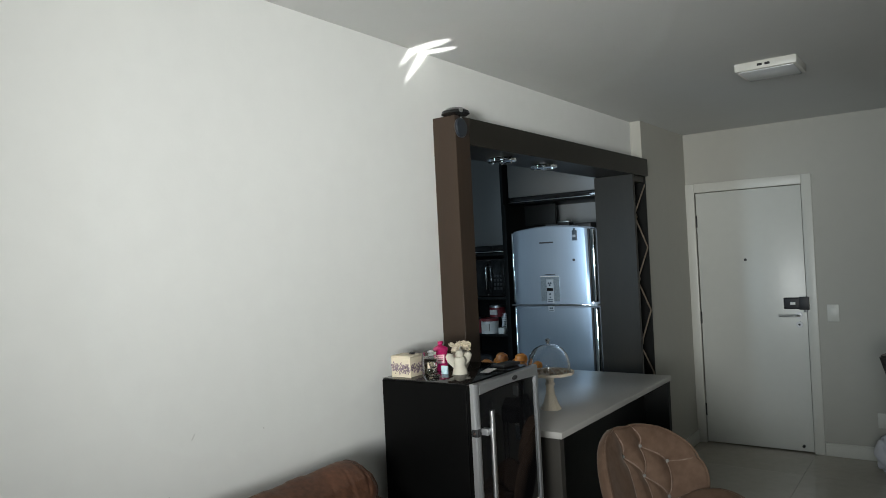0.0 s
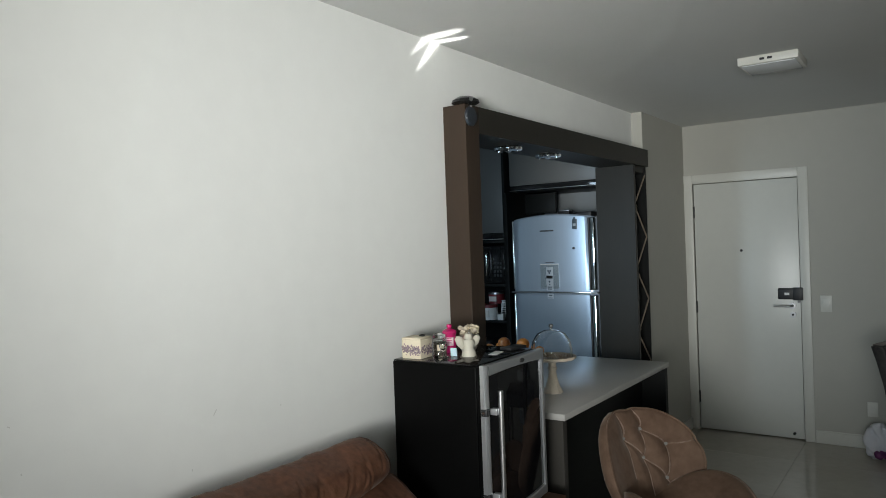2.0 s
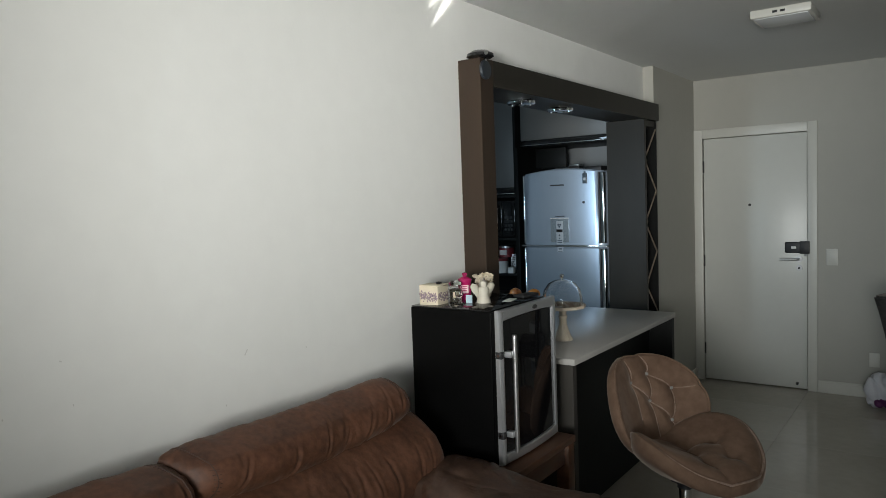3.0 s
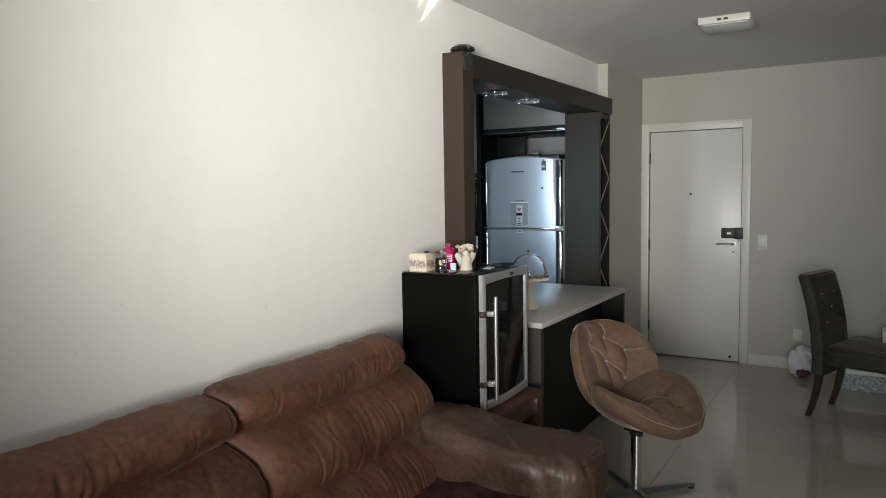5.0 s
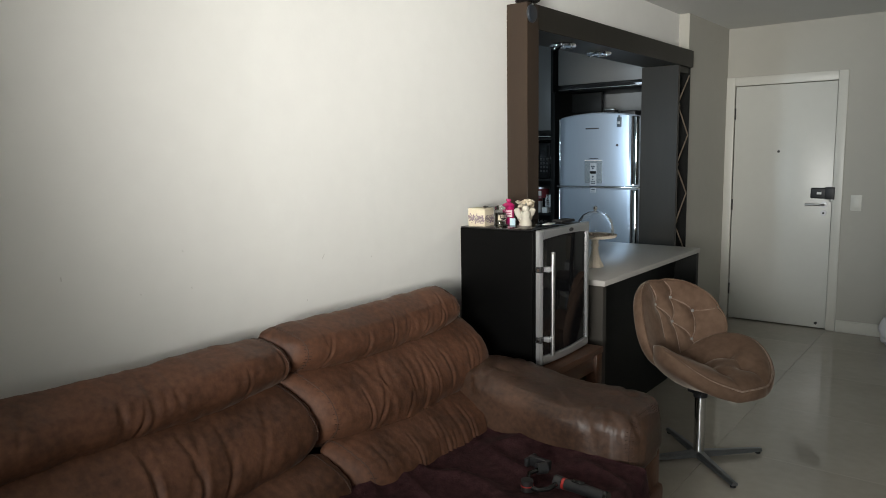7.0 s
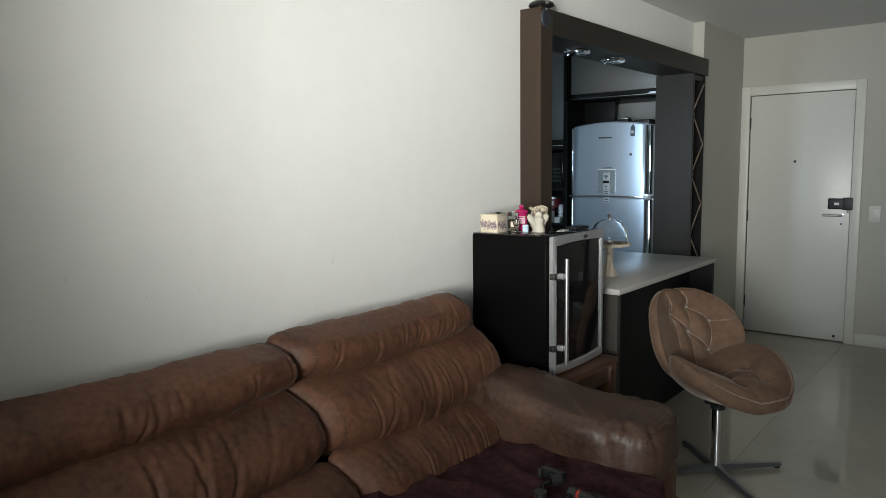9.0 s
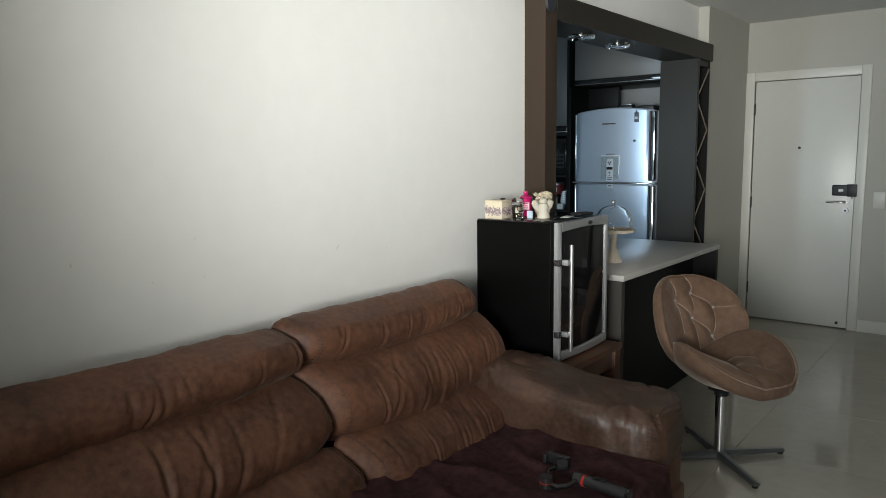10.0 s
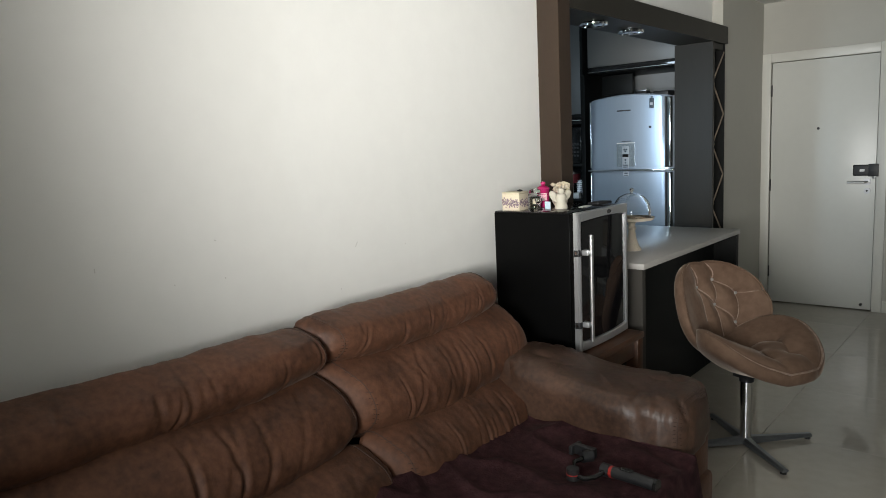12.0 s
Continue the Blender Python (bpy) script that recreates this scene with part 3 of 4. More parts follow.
# ---- wine cooler on its low table ----
LT = thing("side_table", (0.30, 1.80, 0), "low dark wooden side table with worn edges", "table")
part("tabletop", box(-0.27, 0.27, -0.32, 0.28, 0.575, 0.605, 0.004), M_WOOD, LT)
for x in (-0.235, 0.235):
    for y in (-0.285, 0.245):
        part("leg", box(x - 0.03, x + 0.03, y - 0.03, y + 0.03, 0, 0.5745, 0.004), M_WOOD, LT)
for x in (-0.235, 0.235):
    part("apron", box(x - 0.014, x + 0.014, -0.254, 0.214, 0.49, 0.574, 0.002), M_WOOD, LT)
for y in (-0.285, 0.245):
    part("apron", box(-0.204, 0.204, y - 0.014, y + 0.014, 0.49, 0.574, 0.002), M_WOOD, LT)


def wine_cooler():
    t = thing("wine_cooler", (0.27, 1.86, 0.605), "black thermoelectric wine cooler with silver framed glass door", "cooler")
    y0, y1, h = -0.285, 0.185, 0.612
    part("cabinet", box(-0.200, 0.193, y0 + 0.004, y1 - 0.004, 0.018, h, 0.006), M_BLACK, t)
    part("top_panel", box(-0.198, 0.188, y0 + 0.008, y1 - 0.008, h + 0.0005, h + 0.004, 0.001), M_GLOSSBLACK, t, "glossy black top")
    for x in (-0.17, 0.16):
        for y in (y0 + 0.04, y1 - 0.04):
            part("foot", tube((x, y, 0), (x, y, 0.018), 0.018, seg=16), M_MATTBLACK, t)
    # bowed door
    d = part("door_core", box(0.195, 0.212, y0 + 0.003, y1 - 0.003, 0.012, h, 0.003), M_BLACK, t)

    def bow(y):
        u = (y - (y0 + y1) / 2) / ((y1 - y0) / 2)
        return 0.232 + 0.012 * (1 - u * u)

    def slab(name, ya, yb, za, zb, m, lift=0.0, label="", base=0.2125, fa=None, fb=None, crown=0.0):
        """A curved strip of the door between two heights that may vary along it."""
        n = 14
        bm = bmesh.new()
        rows = []
        for i in range(n):
            y = ya + (yb - ya) * i / (n - 1)
            x1 = bow(y) + lift + crown * abs(math.sin(math.pi * i / (n - 1))) ** 0.7
            a, b = (fa(y) if fa else za), (fb(y) if fb else zb)
            e = 0.004
            rows.append([bm.verts.new(q) for q in ((base, y, a), (x1 - e, y, a), (x1, y, a + e), (x1, y, b - e), (x1 - e, y, b), (base, y, b))])
        for p, q in zip(rows, rows[1:]):
            for k in range(6):
                bm.faces.new((p[k], q[k], q[(k + 1) % 6], p[(k + 1) % 6]))
        bm.faces.new(rows[0])
        bm.faces.new(rows[-1][::-1])
        bmesh.ops.recalc_face_normals(bm, faces=bm.faces[:])
        return part(name, bm, m, d, label)

    yc, hw = (y0 + y1) / 2, (y1 - y0) / 2
    arch = lambda y: h - 0.028 - 0.012 * ((y - yc) / hw) ** 2
    sill = lambda y: 0.045 + 0.008 * ((y - yc) / hw) ** 2
    slab("stile", y0, y0 + 0.030, 0.010, h + 0.006, M_SILVER, -0.003, "silver door stile", crown=0.006)
    slab("stile", y1 - 0.018, y1, 0.010, h + 0.006, M_SILVER, 0.0, "silver door stile")
    slab("top_rail", y0 + 0.0305, y1 - 0.0185, 0, h + 0.005, M_SILVER, 0.0, "bowed silver rail", fa=arch)
    slab("bottom_rail", y0 + 0.0305, y1 - 0.0185, 0.010, 0, M_SILVER, 0.0, "bowed silver rail", fb=sill)
    slab("glass_pane", y0 + 0.0305, y1 - 0.0185, 0.07, h - 0.05, M_DARKGLASS, -0.008, "smoked glass pane", fa=lambda y: sill(y) + 0.0005, fb=lambda y: arch(y) - 0.0005)
    part("badge", lathe([(0, 0), (0.016, 0), (0.014, 0.003), (0, 0.004)], 20, None, pose(bow(yc + 0.03), yc + 0.03, h - 0.012, 0, 90, 0) @ Matrix.Diagonal((0.55, 1.25, 1, 1))), M_GASKET, d, "small oval badge")
    hy = y0 + 0.056
    g = part("door_handle", sweep([(0.266, hy, 0.055), (0.266, hy, 0.520)], 0.010, 16), M_STEEL, d, "long steel bar handle")
    for z in (0.130, 0.445):
        part("bracket", box(0.232, 0.262, y0 + 0.031, hy + 0.001, z - 0.012, z + 0.012, 0.003), M_SILVER, g)
        cap = part("hinge_cap", box(0.213, 0.2395, y0 - 0.0015, y0 + 0.020, z - 0.014, z + 0.014, 0.003), M_MATTBLACK, d, "square black cap")
        part("screw", tube((0.226, y0 - 0.004, z), (0.226, y0 - 0.001, z), 0.006, seg=10), M_CHROME, cap)
    return t


wine_cooler()
TOPZ = 1.2215

# ---- sofa ----
M_SUEDE = mat("brown_suede", (0.057, 0.0230, 0.0118), 0.60, var=0.34, scale=5.5, bump=0.5, bscale=70, sheen=0.10, colour2=(0.138, 0.060, 0.033), rvar=0.20, spec=0.32)
M_ARMSUEDE = mat("greasy_brown_suede", (0.036, 0.0185, 0.0115), 0.46, var=0.5, scale=6.0, bump=0.45, bscale=60, colour2=(0.090, 0.046, 0.028), rvar=0.22, spec=0.45)
M_STITCH = mat("seam_thread", (0.040, 0.019, 0.012), 0.7, var=0.2, scale=60)


def ridged(p, s):
    return 1.0 - abs(noise.noise(Vector(p) + Vector((s * 7.1, s * 3.3, s * 1.7)))) * 2.0


def roll(name, parent, ya, yb, cx, cz, ang, L, T, seed, bulge=0.03, sag=0.012, crease=0.010, nu=290, nv=60, skew=0.0):
    """A stuffed roll along y with rounded ends, sag and gathered creases."""
    ca, sa = math.cos(ang), math.sin(ang)
    rnd = random.Random(seed)
    folds = []
    for _ in range(int(14 * (yb - ya) / 1.1)):
        y0 = rnd.choice((rnd.uniform(ya + 0.08, yb - 0.06), rnd.gauss((ya + yb) / 2 + 0.15, 0.14)))
        folds.append((y0, rnd.uniform(-0.75, 0.0), rnd.uniform(-0.1, 0.9) * L, rnd.uniform(0.4, 1.15) * L, rnd.uniform(0.15, 0.62) * crease, rnd.uniform(0.0045, 0.0095)))
    hl = (yb - ya) / 2
    ym = (ya + yb) / 2

    def fn(u, v):
        w = u * 2 - 1
        end = max(0.0, 1 - abs(w) ** 13) ** 0.42
        end = max(end, 0.001)
        a = v * math.tau
        c, s = math.cos(a), math.sin(a)
        e = 0.80 if c > 0 else 1.12
        pl = math.copysign(abs(c) ** e, c) * L * (0.55 + 0.45 * end) * (1 if end > 0.02 else end * 50)
        pt = math.copysign(abs(s) ** (0.85 if c > 0 else 1.05), s) * T * end * (1 + (0.26 if c > 0 else 0.45) * c)
        y = ym + w * hl
        # creases run across the roll, deeper on the lower half and in the middle
        d = 0.0
        bend = 0.010 * noise.noise(Vector((pl * 12, y * 2, seed)))
        for fy, lean, fc, fr, fd, fw in folds:
            q = (y - fy - lean * (pl - fc) - bend) / fw
            if abs(q) < 5:
                win = max(0.0, 1 - ((pl - fc) / fr) ** 2)
                d += fd * win * (-1.0 * math.exp(-q * q) + 0.35 * math.exp(-((abs(q) - 2.2) ** 2) / 1.6))
        d += 0.010 * noise.noise(Vector((y * 3.2 + seed, pl * 5, pt * 5)))
        d += 0.005 * noise.noise(Vector((y * 11 + seed, pl * 9, pt * 9))) + 0.0022 * noise.noise(Vector((y * 34 + seed, pl * 20, pt * 9)))
        # gathered ends
        d += 0.006 * math.sin(a * 13 + seed) * max(0.0, abs(w) - 0.93) / 0.07 * end
        n = 1 + d / max(T, 0.05)
        pl, pt = pl * (1 + d / L), pt * n
        off = bulge * (1 - w * w)
        x = cx + ca * pl * 0 + (sa * pl + ca * pt) + off
        z = cz + (-ca * pl + sa * pt) - sag * (1 - w * w) * (0.5 + 0.5 * c) + 0.006 * noise.noise(Vector((y * 2.1, seed, 0)))
        # the gap between the two seats slants forward
        y += abs(skew) * (x - 0.17) * max(0.0, 0.5 + 0.5 * w * math.copysign(1, skew)) ** 2
        return Vector((x, y, z))

    bm = grid_surface(fn, nu, nv, closed_v=True)
    bmesh.ops.remove_doubles(bm, verts=bm.verts[:], dist=0.0004)
    bmesh.ops.recalc_face_normals(bm, faces=bm.faces[:])
    ob = part(name, bm, M_SUEDE, parent, "", "all")
    hl = (yb - ya) / 2
    for w in (0.050,):
        for u in (w / (yb - ya), 1 - w / (yb - ya)):
            pts = [fn(u, k / 40 * 0.5) for k in range(-2, 43)]
            part("seam", sweep(pts, 0.0017, 5), M_STITCH, ob)
            bm = bmesh.new()
            for k in range(0, 40, 2):
                p, q = fn(u - 0.010 / (yb - ya), (k + 0.3) / 40 * 0.5), fn(u + 0.010 / (yb - ya), (k - 0.3) / 40 * 0.5)
                sweep([p, q], 0.0011, 4, bm)
            tagged(part("stitches", bm, M_STITCH, ob), kind="stuff")
    return ob


def pad(name, parent, c, s, e, seed, material, wob=0.008, crease=0.006, n=56, slope=None):
    """A stuffed block: superellipsoid with uneven skin."""
    def sp(v, p):
        return math.copysign(abs(v) ** p, v)

    def fn(u, v):
        a, b = (u - 0.5) * math.pi, v * math.tau
        x, y, z = sp(math.cos(a), e) * sp(math.cos(b), e), sp(math.cos(a), e) * sp(math.sin(b), e), sp(math.sin(a), e)
        p = Vector((c[0] + x * s[0], c[1] + y * s[1], c[2] + z * s[2]))
        d = wob * noise.noise(p * 4.5 + Vector((seed, 0, 0))) + wob * 0.4 * noise.noise(p * 13 + Vector((0, seed, 0)))
        k = ridged((p.x * 11 + p.y * 5, p.y * 6, p.z * 5), seed)
        d -= crease * max(0.0, k - 0.66) * 2.5
        p += Vector((x, y, z)) * d
        if slope:
            p = slope(p)
        return p

    bm = grid_surface(fn, n, n * 2, closed_v=True)
    bmesh.ops.remove_doubles(bm, verts=bm.verts[:], dist=0.0004)
    bmesh.ops.recalc_face_normals(bm, faces=bm.faces[:])
    return part(name, bm, material, parent, "", "all")


sofa = thing("sofa", (0, 0, 0), "worn brown suede two-seat sofa with rolled back cushions", "sofa")
SY0, SYM, SY1 = -0.98, 0.365, 1.35
part("base", box(0.05, 1.12, SY0 - 0.15, 1.46, 0.04, 0.30, 0.02), M_SUEDE, sofa)
part("back_frame", box(0.03, 0.20, SY0 - 0.05, 1.34, 0.30, 0.86, 0.05, 3), M_SUEDE, sofa)
for (ya, yb, sd) in ((SY0, SYM - 0.004, 5), (SYM + 0.004, SY1, 11)):
    low = 0.016 if sd == 5 else 0.0
    side = 0.36 if sd == 5 else -0.36
    ya, yb = (ya, yb + 0.014) if sd == 5 else (ya - 0.014, yb)
    roll("head_cushion", sofa, ya, yb - (0.0 if sd == 5 else 0.02), 0.178, 0.914 - low, 0.50, 0.088, 0.100, sd, 0.010, 0.034, 0.008, skew=side)
    roll("back_cushion", sofa, ya, yb + (0.0 if sd == 5 else 0.055), 0.246, 0.731 - low, 0.50, 0.143, 0.114, sd + 1, 0.028, 0.050, 0.010, skew=side)
    roll("lumbar_cushion", sofa, ya + 0.005, yb - 0.005, 0.380, 0.506 - low * 0.5, 0.42, 0.119, 0.108, sd + 2, 0.028, 0.02, 0.010, skew=side)
    pad("seat_cushion", sofa, (0.80, (ya + min(yb, 1.16)) / 2, 0.36), (0.38, (min(yb, 1.16) - ya) / 2 - 0.002, 0.085), 0.35, sd + 3, M_SUEDE)


def arm_slope(p):
    return Vector((p.x, p.y + 0.02 * (p.x - 0.7), p.z + 0.035 * max(0.0, 0.62 - p.x) / 0.3 - 0.030 * max(0.0, p.x - 0.70) / 0.4 - 0.030 * math.exp(-((p.x - 0.80) / 0.17) ** 2) * max(0.0, p.z - 0.52) / 0.16))


for yc, sd in ((1.315, 21), (SY0 - 0.16, 27)):
    arm = pad("arm_cushion", sofa, (0.722, yc, 0.545), (0.405, 0.190, 0.135), 0.42, sd, M_ARMSUEDE, 0.012, 0.010, slope=arm_slope)
    part("arm_base", box(0.10, 1.10, yc - 0.16, yc + 0.16, 0.04, 0.47, 0.03, 3), M_SUEDE, sofa)
    # stitched seam round the front of the arm
    tree = BVHTree.FromPolygons([v.co for v in arm.data.vertices], [tuple(p.vertices) for p in arm.data.polygons])
    line, bm = [], bmesh.new()
    for k in range(60):
        a = radians(-60 + k * 5)
        way = Vector((0, -math.cos(a), math.sin(a)))
        hits = [tree.ray_cast(Vector((x, yc + 0.008, 0.515)), way)[0] for x in (1.083, 1.095, 1.107)]
        if None not in hits:
            line.append(hits[1] + way * 0.0005)
            sweep([hits[0] + way * 0.001, hits[2] + way * 0.001], 0.0013, 4, bm)
    part("seam", sweep(line, 0.0017, 5), M_STITCH, arm)
    tagged(part("stitches", bm, M_STITCH, arm), kind="stuff")
for x in (0.15, 1.05):
    for y in (SY0 - 0.1, 1.40):
        part("foot", tube((x, y, 0), (x, y, 0.041), 0.025, seg=14), M_MATTBLACK, sofa)

# ---- throw on the seat ----
M_TOWEL = mat("plum_terry", (0.044, 0.017, 0.019), 0.95, var=0.35, scale=30, bump=1.0, bscale=110, sheen=0.05, colour2=(0.10, 0.042, 0.046), spec=0.2)


def throw(u, v):
    x, y = 0.46 + u * 0.80, -0.55 + v * 1.69
    z = 0.466 + 0.012 * noise.noise(Vector((x * 6, y * 5, 1))) + 0.020 * max(0.0, ridged((x * 3.4 + y * 2, y * 5, 3), 4) - 0.55) * 2
    f = max(0.0, x - 1.175)
    if f > 0:
        z -= f * 2.2
        x = 1.175 + f * 0.35 + 0.010 * noise.noise(Vector((y * 9, 0, 5)))
    g = max(0.0, v - 0.90) / 0.10
    z += 0.02 * g * g + 0.03 * max(0.0, 0.12 - u) / 0.12
    return Vector((x, y, z))


tw = thing("throw_blanket", (0, 0, 0), "dark plum terry throw spread over the sofa seat", "blanket")
bm = grid_surface(throw, 90, 150)
r = bmesh.ops.solidify(bm, geom=bm.faces[:], thickness=0.006)
part("cloth", bm, M_TOWEL, tw, "", "all")

# ---- tufted swivel chair ----
M_VELVET = mat("taupe_velvet", (0.120, 0.073, 0.049), 0.85, var=0.14, scale=3, bump=0.15, bscale=160, sheen=0.35, colour2=(0.185, 0.120, 0.084), spec=0.08)
# paler velvet: painted highlights on the back's pleats, wear on the piping
M_WORN_SHEEN = mat("worn_sheen_velvet", (0.21, 0.135, 0.096), 0.85, var=0.3, scale=40, sheen=0.4, colour2=(0.34, 0.25, 0.20), spec=0.06)
M_BUTTON = mat("crystal_button", (0.42, 0.40, 0.37), 0.15, 0.3)


def disc(fn, nrm, rings=40, seg=112, thick=0.06):
    """A padded shell over the unit disc: fn gives the face, nrm the way to its back; the edge turns under."""
    bm = bmesh.new()
    rows = []
    prof = [(i / rings, 0.0, 0.0) for i in range(rings + 1)]
    rim = [(1 - 0.14 * (k / 10) ** 2, 0.016 * math.sin(k * math.pi / 10), (1 - math.cos(k * math.pi / 10)) / 2) for k in range(1, 11)]
    back = [(0.86 * (1 - i / 8), 0.0, 1.0) for i in range(1, 9)]
    for rad, out, b in prof + rim + back:
        row = []
        for k in range(seg):
            ca, sa = math.cos(k * math.tau / seg), math.sin(k * math.tau / seg)
            p = fn(rad * ca, rad * sa, b > 0.5)
            if out:
                p = p + (fn(ca, sa, False) - fn(0.97 * ca, 0.97 * sa, True)).normalized() * out
            row.append(bm.verts.new(p + nrm(rad * ca, rad * sa) * (b * thick)))
        rows.append(row)
    for p, q in zip(rows, rows[1:]):
        for k in range(seg):
            bm.faces.new((p[k], p[(k + 1) % seg], q[(k + 1) % seg], q[k]))
    bmesh.ops.remove_doubles(bm, verts=bm.verts[:], dist=0.0003)
    bmesh.ops.recalc_face_normals(bm, faces=bm.faces[:])
    return bm


def tuft(s, t, pts, links, depth=0.024, pits=5, ply=0.42):
    """Quilting: pits at the buttons and broad valleys with a sharp pleat between them."""
    d = 0.0
    for (a, b) in pts[:pits]:
        r = math.hypot(s - a, t - b)
        d -= depth * (0.6 * math.exp(-r / 0.07) + 0.4 * math.exp(-(r / 0.20) ** 2))
    near = 9.0
    for i, j in links:
        a, b = Vector(pts[i]), Vector(pts[j])
        q = Vector((s, t))
        h = max(0.0, min(1.0, (q - a).dot(b - a) / (b - a).length_squared))
        near = min(near, (q - a - (b - a) * h).length)
    d -= depth * ply * (0.55 * math.exp(-near / 0.03) + 0.45 * math.exp(-(near / 0.13) ** 2))
    return d


# the first five of each are buttons, the others only ends of pleats
BACK_PTS = [(-0.16, 0.44), (0.24, 0.56), (0.60, 0.22), (0.16, 0.02), (0.48, -0.42), (0.08, -0.74), (-0.22, -0.26), (-0.26, 0.92), (0.14, 0.98), (0.96, 0.28), (0.56, -0.80)]
BACK_LINKS = [(0, 3), (1, 3), (1, 2), (2, 4), (3, 4), (3, 5), (0, 6), (0, 7), (1, 8), (2, 9), (4, 10)]
SEAT_PTS = [(-0.36, 0.12), (-0.05, 0.45), (0.46, 0.26), (0.02, -0.12), (0.46, -0.26), (0.94, 0.28), (-0.75, 0.05), (0.92, -0.35)]
SEAT_LINKS = [(0, 1), (0, 3), (1, 2), (2, 5), (3, 4), (6, 0), (4, 7)]


def swivel_chair(x, y, rz):
    t = thing("swivel_chair", (x, y, 0), "tufted taupe velvet swivel chair with steel star base", "chair", rz=rz)

    # s runs forward (+x), q to the side (+y)
    def seat(s, q, back):
        d = 0.0 if back else tuft(s, q, SEAT_PTS, SEAT_LINKS, 0.040, 5, 0.34)
        puff = 0.0 if back else 0.085 * (1 - (s * s + q * q)) ** 0.55 if s * s + q * q < 1 else 0.0
        fx = 0.070 + 0.258 * s
        side = 0.285 * q * (1 - 0.10 * max(0.0, s))
        z = 0.438 + (0.165 * q * q if q < 0 else 0.150 * q ** 1.6) * (1 - 0.70 * s) - 0.012 * max(0.0, s) ** 2 + 0.085 * max(0.0, -s) ** 2.2 + 0.035 * s
        return Vector((fx, side, z + d + puff))

    def seat_n(s, q):
        return Vector((0.15 * s, 0.75 * q, -1)).normalized()

    def back(s, q, rear):
        # s across (+y), q up
        d = 0.0 if rear else tuft(s, q, BACK_PTS, BACK_LINKS, 0.040, 5, 0.50)
        puff = 0.0 if rear else 0.024 * max(0.0, 1 - (s * s + q * q)) ** 0.5
        wdt = (0.285 if s > 0 else 0.270) * (1 + 0.06 * q)
        side = wdt * s
        z = 0.650 + 0.215 * q + 0.03 * max(0.0, s) * max(0.0, q) + 0.055 * max(0.0, -s) * max(0.0, q)
        fx = -0.225 - 0.075 * q + 0.120 * s * s + 0.03 * max(0.0, -q) ** 2
        return Vector((fx + d + puff, side, z))

    def back_n(s, q):
        return Vector((-1, 0.75 * s, -0.3)).normalized()

    st = part("seat", disc(seat, seat_n, 56, 144, 0.064), M_VELVET, t, "", "all")
    bk = part("backrest", disc(back, back_n, 56, 144, 0.055), M_VELVET, t, "", "all")
    for a, b in SEAT_PTS[:5]:
        p = seat(a, b, False) + Vector((0, 0, 0.003))
        part("button", lathe([(0, -0.004), (0.009, -0.002), (0.007, 0.004), (0, 0.006)], 10, None, Matrix.Translation(p)), M_BUTTON, st, "small crystal button")
    for a, b in BACK_PTS[:5]:
        p = back(a, b, False) + Vector((0.014, 0, 0.002))
        part("button", lathe([(0, -0.004), (0.009, -0.002), (0.007, 0.004), (0, 0.006)], 10, None, Matrix.Translation(p) @ pose(0, 0, 0, 0, 80, 0)), M_BUTTON, bk, "small crystal button")
    # folds drawn in between the buttons; the back's paler colour paints velvet highlights
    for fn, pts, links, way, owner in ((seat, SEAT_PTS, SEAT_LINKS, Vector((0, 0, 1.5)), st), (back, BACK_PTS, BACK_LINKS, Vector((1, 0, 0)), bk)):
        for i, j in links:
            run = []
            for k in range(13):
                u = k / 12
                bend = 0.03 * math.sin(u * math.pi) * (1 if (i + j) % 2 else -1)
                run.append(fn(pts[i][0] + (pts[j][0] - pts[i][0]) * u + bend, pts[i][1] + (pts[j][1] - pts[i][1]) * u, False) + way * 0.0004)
            part("pleat", sweep(run, 0.0034 if owner == bk else 0.0022, 6), M_WORN_SHEEN if owner == bk else M_VELVET, owner)
    part("welt", sweep([seat(1.0 * math.cos(k * math.tau / 72), math.sin(k * math.tau / 72), False) + Vector((0.008 * math.cos(k * math.tau / 72), 0.008 * math.sin(k * math.tau / 72), 0.002)) for k in range(72)], 0.0045, 8, None, True), M_WORN_SHEEN, st, "worn paler piping")
    part("welt", sweep([back(math.cos(k * math.tau / 72), math.sin(k * math.tau / 72), False) + Vector((0.002, 0.007 * math.cos(k * math.tau / 72), 0.007 * math.sin(k * math.tau / 72))) for k in range(72)], 0.0045, 6, None, True), M_VELVET, bk)
    part("seat_plate", box(-0.045, 0.045, -0.045, 0.045, 0.347, 0.372, 0.003), M_MATTBLACK, t)
    part("collar", tube((0, 0, 0.325), (0, 0, 0.347), 0.034, seg=24), M_MATTBLACK, t)
    part("column", tube((0, 0, 0.035), (0, 0, 0.325), 0.027, seg=28), M_CHROME, t, "chrome column")
    return t


